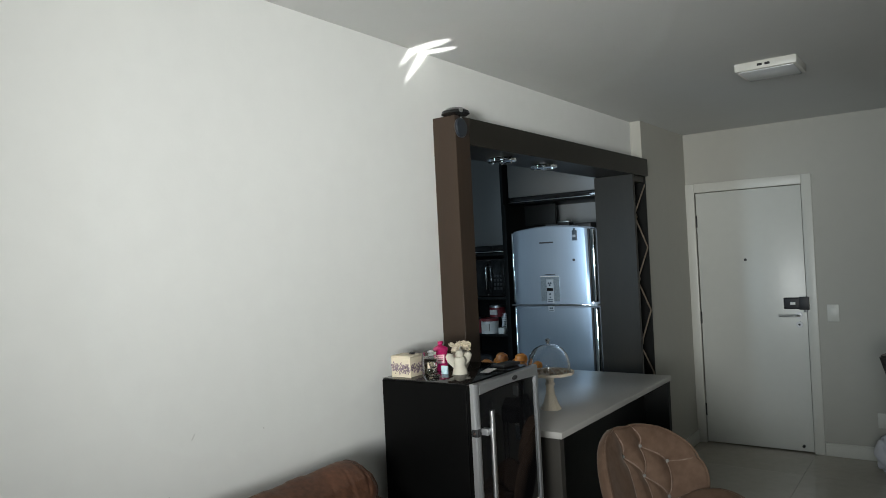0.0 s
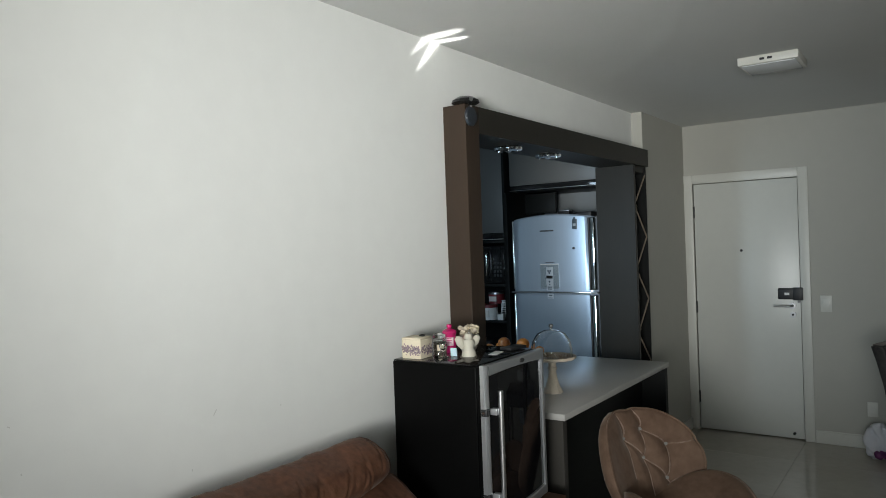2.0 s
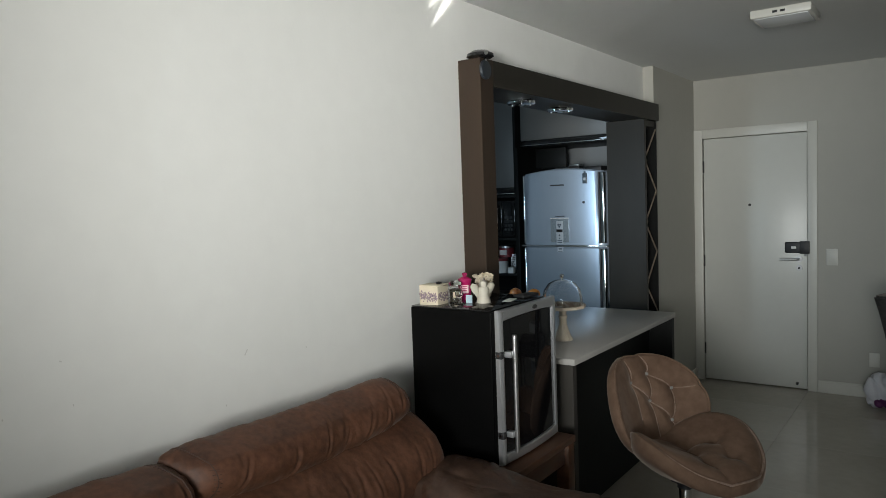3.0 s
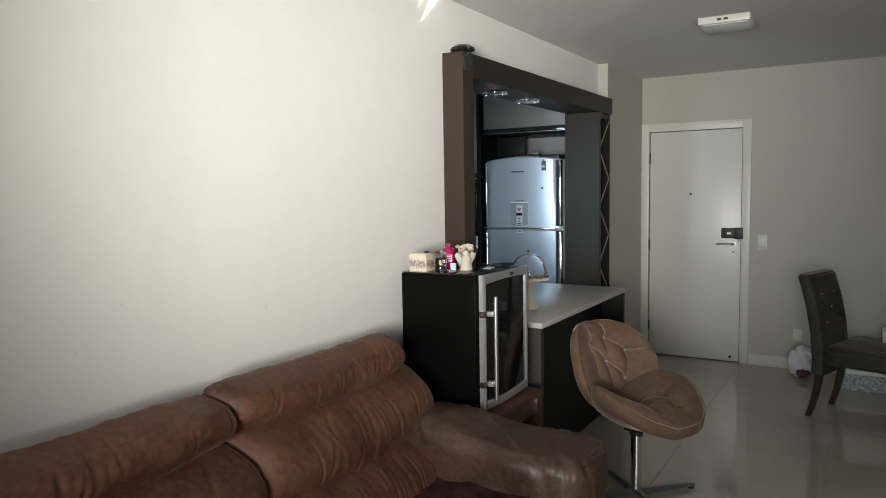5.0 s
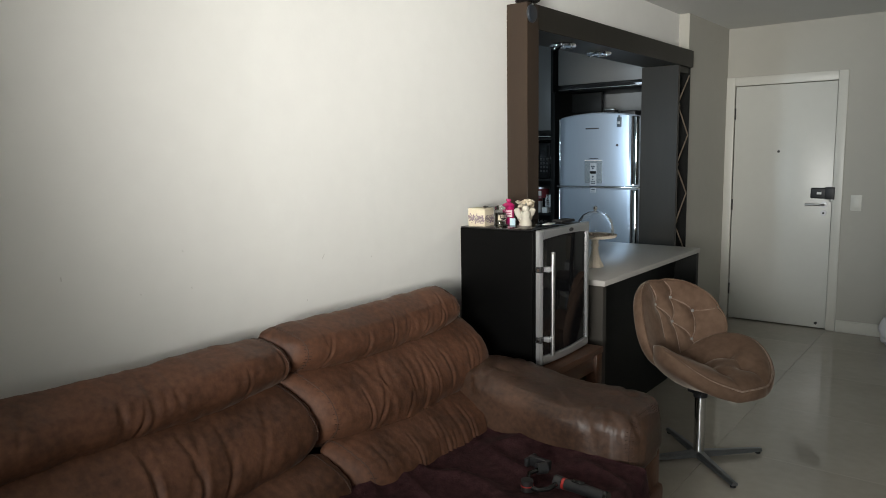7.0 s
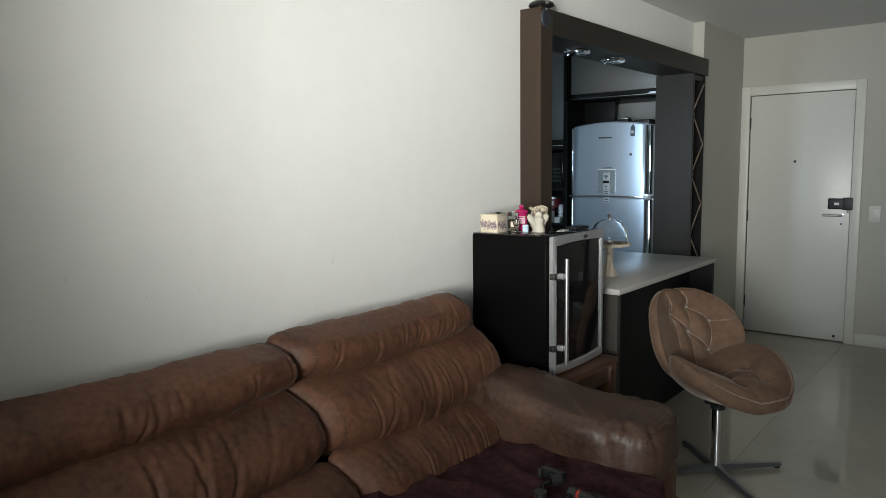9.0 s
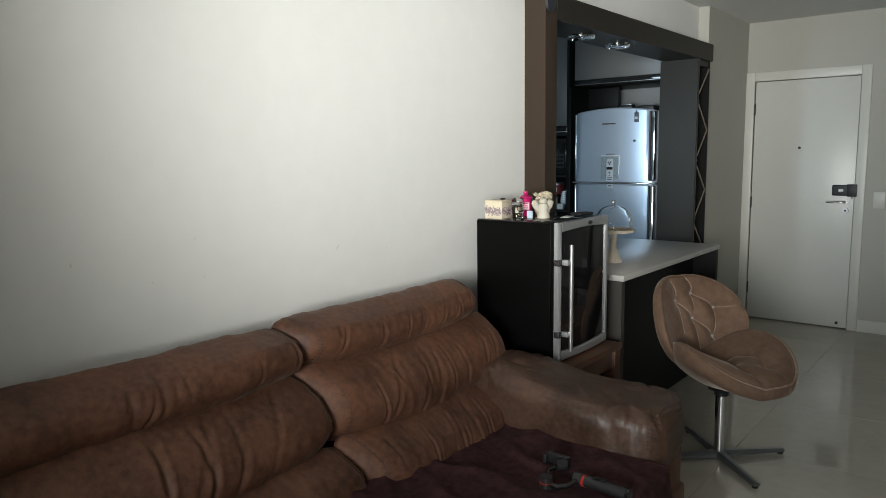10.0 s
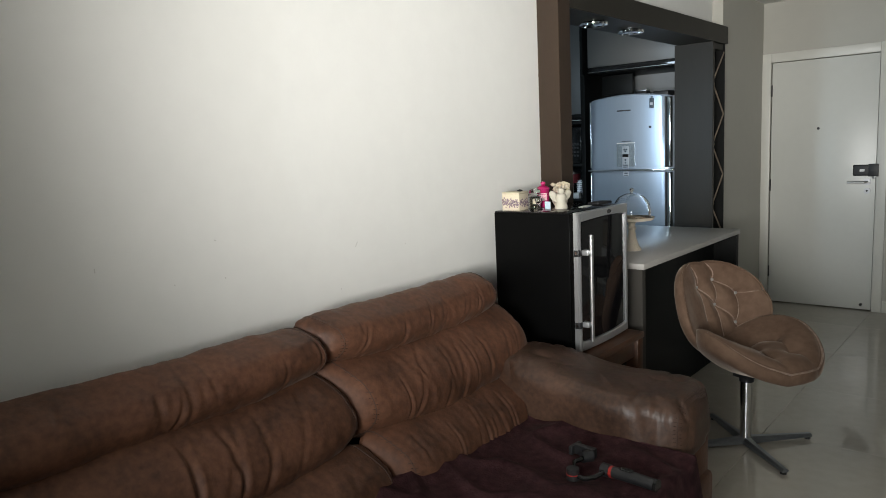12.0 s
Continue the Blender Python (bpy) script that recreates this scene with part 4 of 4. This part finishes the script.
M_BASE = mat("dull_cast_metal", (0.20, 0.21, 0.22), 0.38, 0.8, var=0.1, scale=12)
CH = swivel_chair(0.94, 2.42, -24)
for k, a in enumerate((-44, 46, 136, 226)):
    ca, sa = math.cos(radians(a + 24)), math.sin(radians(a + 24))
    bm = bmesh.new()
    n = 10
    rows = []
    for i in range(n):
        u = i / (n - 1)
        r = 0.015 + u * 0.325
        w, hh = 0.026 - 0.011 * u, 0.030 - 0.014 * u
        zb = 0.012
        rows.append([bm.verts.new((r * ca - w * sa * q, r * sa + w * ca * q, zb + z * hh)) for q, z in ((-1, 0), (1, 0), (1, 0.6), (0.5, 1), (-0.5, 1), (-1, 0.6))])
    for p, q in zip(rows, rows[1:]):
        for j in range(6):
            bm.faces.new((p[j], p[(j + 1) % 6], q[(j + 1) % 6], q[j]))
    bm.faces.new(rows[0][::-1])
    bm.faces.new(rows[-1])
    leg = part("base_arm", bm, M_BASE, CH, "steel star arm")
    part("glide", tube((0.325 * ca, 0.325 * sa, 0), (0.325 * ca, 0.325 * sa, 0.012), 0.014, seg=12), M_MATTBLACK, leg)

# ---- things on the cooler ----
M_LAV = mat("lavender_print", (0.10, 0.06, 0.10), 0.7, var=0.5, scale=160, colour2=(0.42, 0.32, 0.36))
M_IVORY = mat("ivory_paper", (0.60, 0.53, 0.40), 0.6, var=0.05, scale=20)
t = thing("candle_box", (0.138, 1.655, TOPZ), "small ivory keepsake box with a lavender print band", "box", rz=4)
part("body", box(-0.045, 0.045, -0.042, 0.042, 0, 0.076, 0.002), M_IVORY, t)
part("lid", box(-0.046, 0.046, -0.043, 0.043, 0.0765, 0.083, 0.002), M_IVORY, t)
bm = bmesh.new()
random.seed(3)
for i in range(150):
    x = random.uniform(-0.043, 0.043)
    z = 0.034 + random.gauss(0, 0.009)
    s = random.uniform(0.0012, 0.003)
    box(x - s, x + s, -0.0432, -0.0422, z - s, z + s * 1.6, into=bm)
for i in range(110):
    y = random.uniform(-0.04, 0.04)
    z = 0.034 + random.gauss(0, 0.009)
    s = random.uniform(0.0012, 0.003)
    box(0.0452, 0.0462, y - s, y + s, z - s, z + s * 1.6, into=bm)
part("flower_band", bm, M_LAV, t, "printed lavender flowers")
part("bow", lathe([(0, 0), (0.012, 0.002), (0.014, 0.006), (0, 0.010)], 12, None, pose(0.02, 0.01, 0.0835)), M_MATTBLACK, t)

t = thing("candle_jar", (0.192, 1.735, TOPZ), "small lidded glass jar with dark candle and label", "jar")
part("wax", lathe([(0, 0.002), (0.025, 0.002), (0.026, 0.055), (0, 0.055)], 24), mat("olive_wax", (0.05, 0.045, 0.02), 0.5, var=0.1), t)
part("glass", lathe([(0, 0), (0.029, 0), (0.029, 0.066), (0.022, 0.072), (0.020, 0.072), (0.0265, 0.064), (0.0265, 0.0015), (0, 0.0015)], 24), M_GLASS, t)
part("lid", lathe([(0, 0.0725), (0.026, 0.0725), (0.026, 0.084), (0.014, 0.09), (0, 0.092)], 24), M_GLASS, t)
part("paper_label", box(0.006, 0.031, -0.0275, -0.010, 0.022, 0.046, 0.001), M_IVORY, t, "cream oval label")

t = thing("pink_jar", (0.195, 1.805, TOPZ), "hot pink apothecary jar with knobbed lid and label", "jar")
part("body", lathe([(0, 0), (0.026, 0), (0.028, 0.006), (0.027, 0.074), (0.030, 0.080), (0.030, 0.084), (0, 0.084)], 28), M_PINK, t)
part("lid", lathe([(0, 0.0845), (0.031, 0.0845), (0.029, 0.092), (0.016, 0.099), (0.007, 0.102), (0.012, 0.109), (0.011, 0.117), (0, 0.120)], 28), M_PINK, t)
lb = part("paper_label", box(-0.008, 0.023, -0.0305, -0.017, 0.032, 0.066, 0.001), mat("pink_label", (0.75, 0.50, 0.56), 0.6, var=0.1, scale=60), t, "pale pink label")
lb.matrix_basis = pose(0, 0, 0, 0, 0, 18)
for z in (0.060, 0.052, 0.043):
    o = part("label_line", box(-0.004, 0.019, -0.0312, -0.0304, z, z + 0.003), M_PINK, lb)

t = thing("glass_candlestick", (0.235, 1.700, TOPZ), "tiny clear glass candle holder", "candle holder")
part("glass", lathe([(0, 0), (0.022, 0), (0.022, 0.004), (0.006, 0.008), (0.005, 0.020), (0.012, 0.026), (0.017, 0.040), (0.016, 0.052), (0.014, 0.052), (0.013, 0.036), (0, 0.028)], 24), M_GLASS, t)

# white statuette, one plain mesh
bm = lathe([(0, 0), (0.026, 0), (0.024, 0.015), (0.018, 0.035), (0.022, 0.052), (0.017, 0.066), (0.006, 0.070), (0, 0.070)], 28)
lathe([(0, 0.062), (0.012, 0.066), (0.015, 0.078), (0.011, 0.090), (0, 0.094)], 20, bm)
for sgn in (-1, 1):
    m = pose(0, 0, 0, 0, 0, 40) @ Matrix.Translation((sgn * 0.026, 0.008, 0.050)) @ pose(0, 0, 0, 0, sgn * 24, 0) @ Matrix.Diagonal((0.55, 0.30, 1.0, 1))
    lathe([(0, -0.034), (0.014, -0.022), (0.027, 0.004), (0.024, 0.026), (0, 0.036)], 18, bm, m)
st = tagged(part("statuette", bm, mat("matt_ceramic_white", (0.44, 0.41, 0.34), 0.55, var=0.06, scale=40), None, "", True), "small white ceramic winged statuette on the cooler", "statuette")
st.matrix_world = pose(0.318, 1.760, TOPZ, 0, 0, 15) @ Matrix.Diagonal((1.15, 1.15, 1.0, 1))

t = thing("flower_vase", (0.262, 1.845, TOPZ), "small white vase with dried cream flowers", "vase")
part("vase", lathe([(0, 0), (0.024, 0), (0.036, 0.022), (0.038, 0.048), (0.028, 0.070), (0.030, 0.076), (0.026, 0.076), (0.024, 0.070), (0.033, 0.046), (0, 0.006)], 28), M_CREAM, t)
random.seed(5)
for i in range(16):
    a, r = random.uniform(0, math.tau), random.uniform(0.0, 0.042)
    m = Matrix.Translation((r * math.cos(a), r * math.sin(a), 0.098 + random.uniform(-0.008, 0.012) - r * 0.25)) @ pose(0, 0, 0, random.uniform(-30, 30), random.uniform(-30, 30), random.uniform(0, 90))
    bm = bmesh.new()
    for k in range(3):
        lathe([(0, 0), (0.006 + 0.004 * k, 0.001), (0.011 + 0.003 * k, 0.010 - 0.003 * k), (0.008 + 0.004 * k, 0.009 - 0.003 * k), (0, 0.003)], 12, bm, m @ pose(0, 0, -0.002 * k, 0, 0, 25 * k), 5, 0.22)
    part("flower", bm, (M_CREAM, M_IVORY)[i % 2], t)
bm = bmesh.new()
for i in range(8):
    a = i * 0.8
    sweep([(0.006 * math.cos(a), 0.006 * math.sin(a), 0.05), (0.018 * math.cos(a), 0.018 * math.sin(a), 0.080), (0.03 * math.cos(a), 0.03 * math.sin(a), 0.094)], 0.0014, 5, bm)
part("stems", bm, mat("dry_stem", (0.12, 0.09, 0.05), 0.8, var=0.2), t)
bm = sweep([(0.030 + 0.008 * math.sin(k * 0.9), -0.03 + 0.010 * math.cos(k * 0.9), 0.045 + 0.004 * k) for k in range(14)], 0.0025, 6)
part("ribbon", bm, M_STEEL, t, "curled silver ribbon")

t = thing("small_card", (0.262, 1.735, TOPZ), "small pale blue card leaning upright", "card")
part("card", box(-0.014, 0.014, -0.004, 0.004, 0, 0.032, 0.001), mat("pale_blue_card", (0.45, 0.58, 0.66), 0.6, var=0.05), t)
t = thing("flat_card", (0.385, 1.86, TOPZ), "white card lying flat on the cooler", "card", rz=12)
part("card", box(-0.018, 0.018, -0.045, 0.045, 0, 0.002), M_WHITE, t)
t = thing("black_pouch", (0.395, 1.985, TOPZ), "flat black glasses case on the cooler edge", "case", rz=-8)
part("shell", box(-0.03, 0.03, -0.055, 0.055, 0, 0.013, 0.005, 3), M_MATTBLACK, t)

# ---- cake stand and fruit on the bar ----
t = thing("cake_stand", (0.250, 2.630, CZ), "cream ceramic cake stand with a glass dome", "cake stand")
part("pedestal", lathe([(0, 0), (0.050, 0), (0.050, 0.006), (0.036, 0.03), (0.022, 0.075), (0.018, 0.11), (0.024, 0.125), (0.018, 0.135), (0.022, 0.165), (0, 0.165)], 40, None, None, 14, 0.035), M_CREAM, t, "fluted foot")
part("plate", lathe([(0, 0.1655), (0.09, 0.166), (0.118, 0.172), (0.121, 0.186), (0.117, 0.187), (0.105, 0.179), (0, 0.178)], 64, None, None, 12, 0.02), M_CREAM, t, "scalloped cream plate")
dome = part("dome", lathe([(0.1045, 0.181), (0.104, 0.222), (0.094, 0.266), (0.070, 0.299), (0.037, 0.316), (0.0, 0.321), (0.0, 0.317), (0.036, 0.312), (0.067, 0.295), (0.0905, 0.263), (0.1005, 0.221), (0.101, 0.181)], 48), M_GLASS, t, "clear glass dome")
part("knob", lathe([(0, 0.3215), (0.008, 0.3215), (0.006, 0.328), (0.012, 0.335), (0.012, 0.345), (0, 0.350)], 20), M_CHROME, dome, "small metal knob")
random.seed(8)
bm = bmesh.new()
for i in range(60):
    a, r = random.uniform(0, math.tau), 0.095 * math.sqrt(random.random())
    bmesh.ops.create_icosphere(bm, subdivisions=1, radius=random.uniform(0.004, 0.008), matrix=Matrix.Translation((r * math.cos(a), r * math.sin(a), 0.184)))
tagged(part("crumbs", bm, mat("pale_candy", (0.42, 0.32, 0.23), 0.6, var=0.3, scale=90), t), kind="stuff")

t = thing("fruit_bowl", (-0.20, 3.00, CZ), "footed dark bowl under a heap of fruit", "bowl")
part("bowl", lathe([(0, 0), (0.07, 0), (0.07, 0.006), (0.03, 0.02), (0.03, 0.045), (0.12, 0.062), (0.195, 0.095), (0.199, 0.095), (0.12, 0.067), (0, 0.066)], 36), M_GLOSSBLACK, t)
M_FRUIT = (mat("orange_peel", (0.62, 0.22, 0.035), 0.45, var=0.15, scale=20, bump=0.25, bscale=300), mat("red_apple_skin", (0.36, 0.055, 0.025), 0.3, var=0.5, scale=14, colour2=(0.55, 0.25, 0.06)))
random.seed(11)
for i, (x, y, z) in enumerate(((-0.09, -0.03, 0.070), (-0.015, -0.07, 0.070), (0.06, -0.04, 0.070), (0.09, 0.04, 0.072), (0.01, 0.06, 0.072), (-0.07, 0.06, 0.072), (-0.035, 0.0, 0.108), (0.045, 0.005, 0.108))):
    f = thing("orange" if i % 2 else "apple", (-0.19 + x * 1.55, 3.00 + y, CZ + z + 0.030), "ripe orange in the bowl" if i % 2 else "red and yellow apple in the bowl", "fruit", "fruit in the bowl", rz=random.uniform(0, 360))
    part("flesh", lathe([(0, 0.004), (0.012, 0.0), (0.030, 0.012), (0.038, 0.034), (0.032, 0.056), (0.014, 0.068), (0.004, 0.066), (0, 0.062)], 26), M_FRUIT[0 if i % 2 else 1], f)
    part("stalk", tube((0, 0, 0.060), (0.002, 0, 0.074), 0.0018, seg=6), M_WOOD, f)

# ---- gimbal on the throw ----
M_RED = mat("red_accent", (0.30, 0.02, 0.015), 0.4)
gb = thing("camera_gimbal", (1.005, 0.865, 0.475), "black handheld camera stabiliser lying on the throw", "gimbal", rz=-4)
hd = part("grip", sweep([(0.00, 0, 0.020), (0.03, 0, 0.022), (0.08, 0, 0.023), (0.15, 0, 0.022)], 0.0185, 16), M_MATTBLACK, gb)
part("grip_band", tube((0.0, 0, 0.02), (0.010, 0, 0.0205), 0.0195, seg=18), M_RED, hd, "thin red ring")
part("grip_cap", tube((0.150, 0, 0.022), (0.160, 0, 0.022), 0.0195, seg=18), M_GLOSSBLACK, hd)
part("button_panel", box(0.035, 0.075, -0.010, 0.010, 0.040, 0.044, 0.002), M_GLOSSBLACK, hd)
part("motor", tube((-0.030, 0, 0.020), (-0.001, 0, 0.020), 0.021, seg=22), M_MATTBLACK, gb)
part("arm", sweep([(-0.015, -0.012, 0.02), (-0.02, -0.06, 0.018), (-0.04, -0.088, 0.018), (-0.075, -0.09, 0.02)], 0.008, 10), M_GLOSSBLACK, gb)
m2 = part("motor", tube((-0.080, -0.09, 0.006), (-0.080, -0.09, 0.042), 0.020, seg=22), M_MATTBLACK, gb)
part("motor_ring", tube((-0.080, -0.09, 0.022), (-0.080, -0.09, 0.026), 0.0208, seg=22), M_RED, m2, "thin red ring")
part("arm", sweep([(-0.085, -0.08, 0.03), (-0.115, -0.03, 0.03), (-0.105, 0.03, 0.03)], 0.008, 10), M_GLOSSBLACK, gb)
part("motor", tube((-0.115, 0.015, 0.03), (-0.095, 0.045, 0.03), 0.019, seg=20), M_MATTBLACK, gb)
part("phone_clamp", box(-0.175, -0.095, 0.055, 0.078, 0.010, 0.045, 0.005), M_MATTBLACK, gb)
part("clamp_jaw", box(-0.185, -0.170, 0.04, 0.10, 0.010, 0.040, 0.004), M_MATTBLACK, gb)

# ---- grey dining chair and the things behind it ----
M_GREYV = mat("charcoal_velvet", (0.016, 0.016, 0.015), 0.7, var=0.5, scale=7, bump=0.3, bscale=60, sheen=0.2, colour2=(0.045, 0.043, 0.041))
M_DARKW = mat("dark_chair_wood", (0.035, 0.022, 0.016), 0.35, var=0.3, scale=8, stretch=(5, 5, 1))
dc = thing("dining_chair", (1.93, 4.36, 0), "charcoal velvet dining chair with buttoned back and wooden legs", "chair", rz=-19)


def dback(u, v):
    # u around the slab, v up
    a = u * math.tau
    c, s = math.cos(a), math.sin(a)
    zz = v
    w = 0.225 * math.copysign(abs(s) ** 0.35, s)
    th = 0.052 * math.copysign(abs(c) ** 0.5, c)
    lean = -0.215 - 0.105 * zz ** 1.4 + 0.02 * math.sin(zz * 3.1)
    z = 0.30 + 0.68 * zz
    d = 0.0
    if c > 0:
        for (yy, hh) in ((-0.1, 0.80), (0.1, 0.80), (0.0, 0.66), (-0.1, 0.52), (0.1, 0.52)):
            d -= 0.016 * math.exp(-((w - yy) ** 2 + ((zz - hh) * 0.68) ** 2) / 0.0012)
    d += 0.004 * noise.noise(Vector((w * 8, zz * 7, c)))
    return Vector((lean + th + d, w, z))


bm = grid_surface(dback, 72, 60, closed_u=True)
bmesh.ops.holes_fill(bm, edges=[e for e in bm.edges if e.is_boundary], sides=0)
es = [e for e in bm.edges if e.calc_face_angle(0) > 1.0]
bmesh.ops.bevel(bm, geom=es, offset=0.012, segments=3, affect="EDGES")
bmesh.ops.recalc_face_normals(bm, faces=bm.faces[:])
bk = part("backrest", bm, M_GREYV, dc)
for (yy, hh) in ((-0.1, 0.80), (0.1, 0.80), (0.0, 0.66), (-0.1, 0.52), (0.1, 0.52)):
    p = dback(0.25 - 0.25 * 1.0, hh)
    lean = -0.215 - 0.105 * hh ** 1.4 + 0.02 * math.sin(hh * 3.1) + 0.052 - 0.010
    part("button", lathe([(0, 0), (0.008, 0.001), (0.006, 0.005), (0, 0.006)], 10, None, pose(lean, yy, 0.30 + 0.68 * hh, 0, 85, 0)), M_BUTTON, bk, "small crystal button")
pad("seat", dc, (0.04, 0, 0.435), (0.25, 0.235, 0.065), 0.35, 41, M_GREYV, 0.006, 0.006, 40)
for x, y, dx in ((-0.20, -0.19, -0.07), (-0.20, 0.19, -0.07), (0.23, -0.19, 0.0), (0.23, 0.19, 0.0)):
    bm = bmesh.new()
    rows = []
    for i in range(8):
        u = i / 7
        w = 0.024 - 0.008 * (1 - u)
        rows.append([bm.verts.new((x + dx * (1 - u) ** 2 + w * p, y + w * q, 0.42 * u)) for p, q in ((-1, -1), (1, -1), (1, 1), (-1, 1))])
    for p, q in zip(rows, rows[1:]):
        for k in range(4):
            bm.faces.new((p[k], p[(k + 1) % 4], q[(k + 1) % 4], q[k]))
    bm.faces.new(rows[0][::-1])
    bm.faces.new(rows[-1])
    part("leg", bm, M_DARKW, dc, "dark wooden leg")

bag = thing("plastic_bag", (1.49, 5.36, 0), "white plastic bag with purple things by the wall", "bag")
pad("bag_body", bag, (0, 0, 0.13), (0.10, 0.08, 0.13), 0.8, 51, mat("thin_white_plastic", (0.62, 0.62, 0.66), 0.35, var=0.05, scale=20), 0.03, 0.03, 36)
pad("purple_bundle", bag, (0.02, -0.08, 0.045), (0.06, 0.04, 0.035), 0.8, 57, mat("purple_cloth", (0.09, 0.012, 0.08), 0.6, var=0.5, scale=40), 0.02, 0.02, 30)
M_BLUEBOX = mat("blue_pattern", (0.16, 0.24, 0.30), 0.6, var=0.8, scale=45, colour2=(0.60, 0.66, 0.68))
bx = thing("patterned_box", (2.04, 5.25, 0), "pale blue patterned storage box under the chair", "box")
part("body", box(-0.26, 0.26, -0.18, 0.18, 0, 0.13, 0.006), M_BLUEBOX, bx)
part("lid", box(-0.265, 0.265, -0.185, 0.185, 0.1305, 0.16, 0.005), M_WHITE, bx)
cu = thing("grey_cushion", (2.05, 5.27, 0.1605), "rumpled pale grey cushion on the storage box", "cushion")
pad("pillow", cu, (0, 0, 0.11), (0.27, 0.16, 0.11), 0.6, 61, mat("pale_grey_cloth", (0.22, 0.22, 0.22), 0.85, var=0.3, scale=12, bump=0.3), 0.02, 0.02, 36)
wb = thing("white_box", (2.22, 5.30, 0.37), "flat white box lying on the cushion", "box")
part("carton", box(-0.17, 0.17, -0.12, 0.12, 0, 0.09, 0.004), M_WHITE, wb)
kb = thing("kraft_box", (2.25, 5.44, 0.4605), "beige carton standing behind the white box", "box")
part("carton", box(-0.16, 0.16, -0.10, 0.10, 0, 0.25, 0.003), mat("kraft_card", (0.36, 0.32, 0.25), 0.8, var=0.08, scale=15), kb)

# small scuffs on the long wall
wl = bpy.data.objects["wall_long"]
for y, z, a, l in ((-0.20, 1.232, 0, 0.012), (0.03, 1.15, 20, 0.005), (0.205, 1.143, 10, 0.006), (0.78, 1.173, -35, 0.022), (0.69, 1.016, 0, 0.006), (0.18, 1.267, 60, 0.007), (1.05, 1.14, 5, 0.005)):
    o = part("scuff", box(0.0, 0.0006, -0.0015, 0.0015, -l / 2, l / 2), mat("scuff_grey", (0.58, 0.57, 0.54), 0.8), wl, "small grey scuff")
    o.matrix_basis = pose(0.0001, y, z, a, 0, 0)

# ---- floor tiles, each a piece of the floor ----
floor = bpy.data.objects["floor"]
TS, G = 0.80, 0.0006
X0, Y0 = 0.97, 2.62
meshes = {}
i0, i1 = math.floor((KX - X0) / TS), math.ceil((XR - X0) / TS)
j0, j1 = math.floor((YB - Y0) / TS), math.ceil((YD + 0.02 - Y0) / TS)
for i in range(i0, i1):
    for j in range(j0, j1):
        xa, xb = max(KX, X0 + i * TS) + G, min(XR, X0 + (i + 1) * TS) - G
        ya, yb = max(YB - 0.1, Y0 + j * TS) + G, min(YD + 0.05, Y0 + (j + 1) * TS) - G
        key = (round(xb - xa, 3), round(yb - ya, 3))
        if key not in meshes:
            meshes[key] = finish("tile", box(-key[0] / 2, key[0] / 2, -key[1] / 2, key[1] / 2, -0.010, 0, 0.0008, 1), M_TILE, False)
        o = new("tile", meshes[key])
        o.parent = floor
        o.location = ((xa + xb) / 2, (ya + yb) / 2, 0)
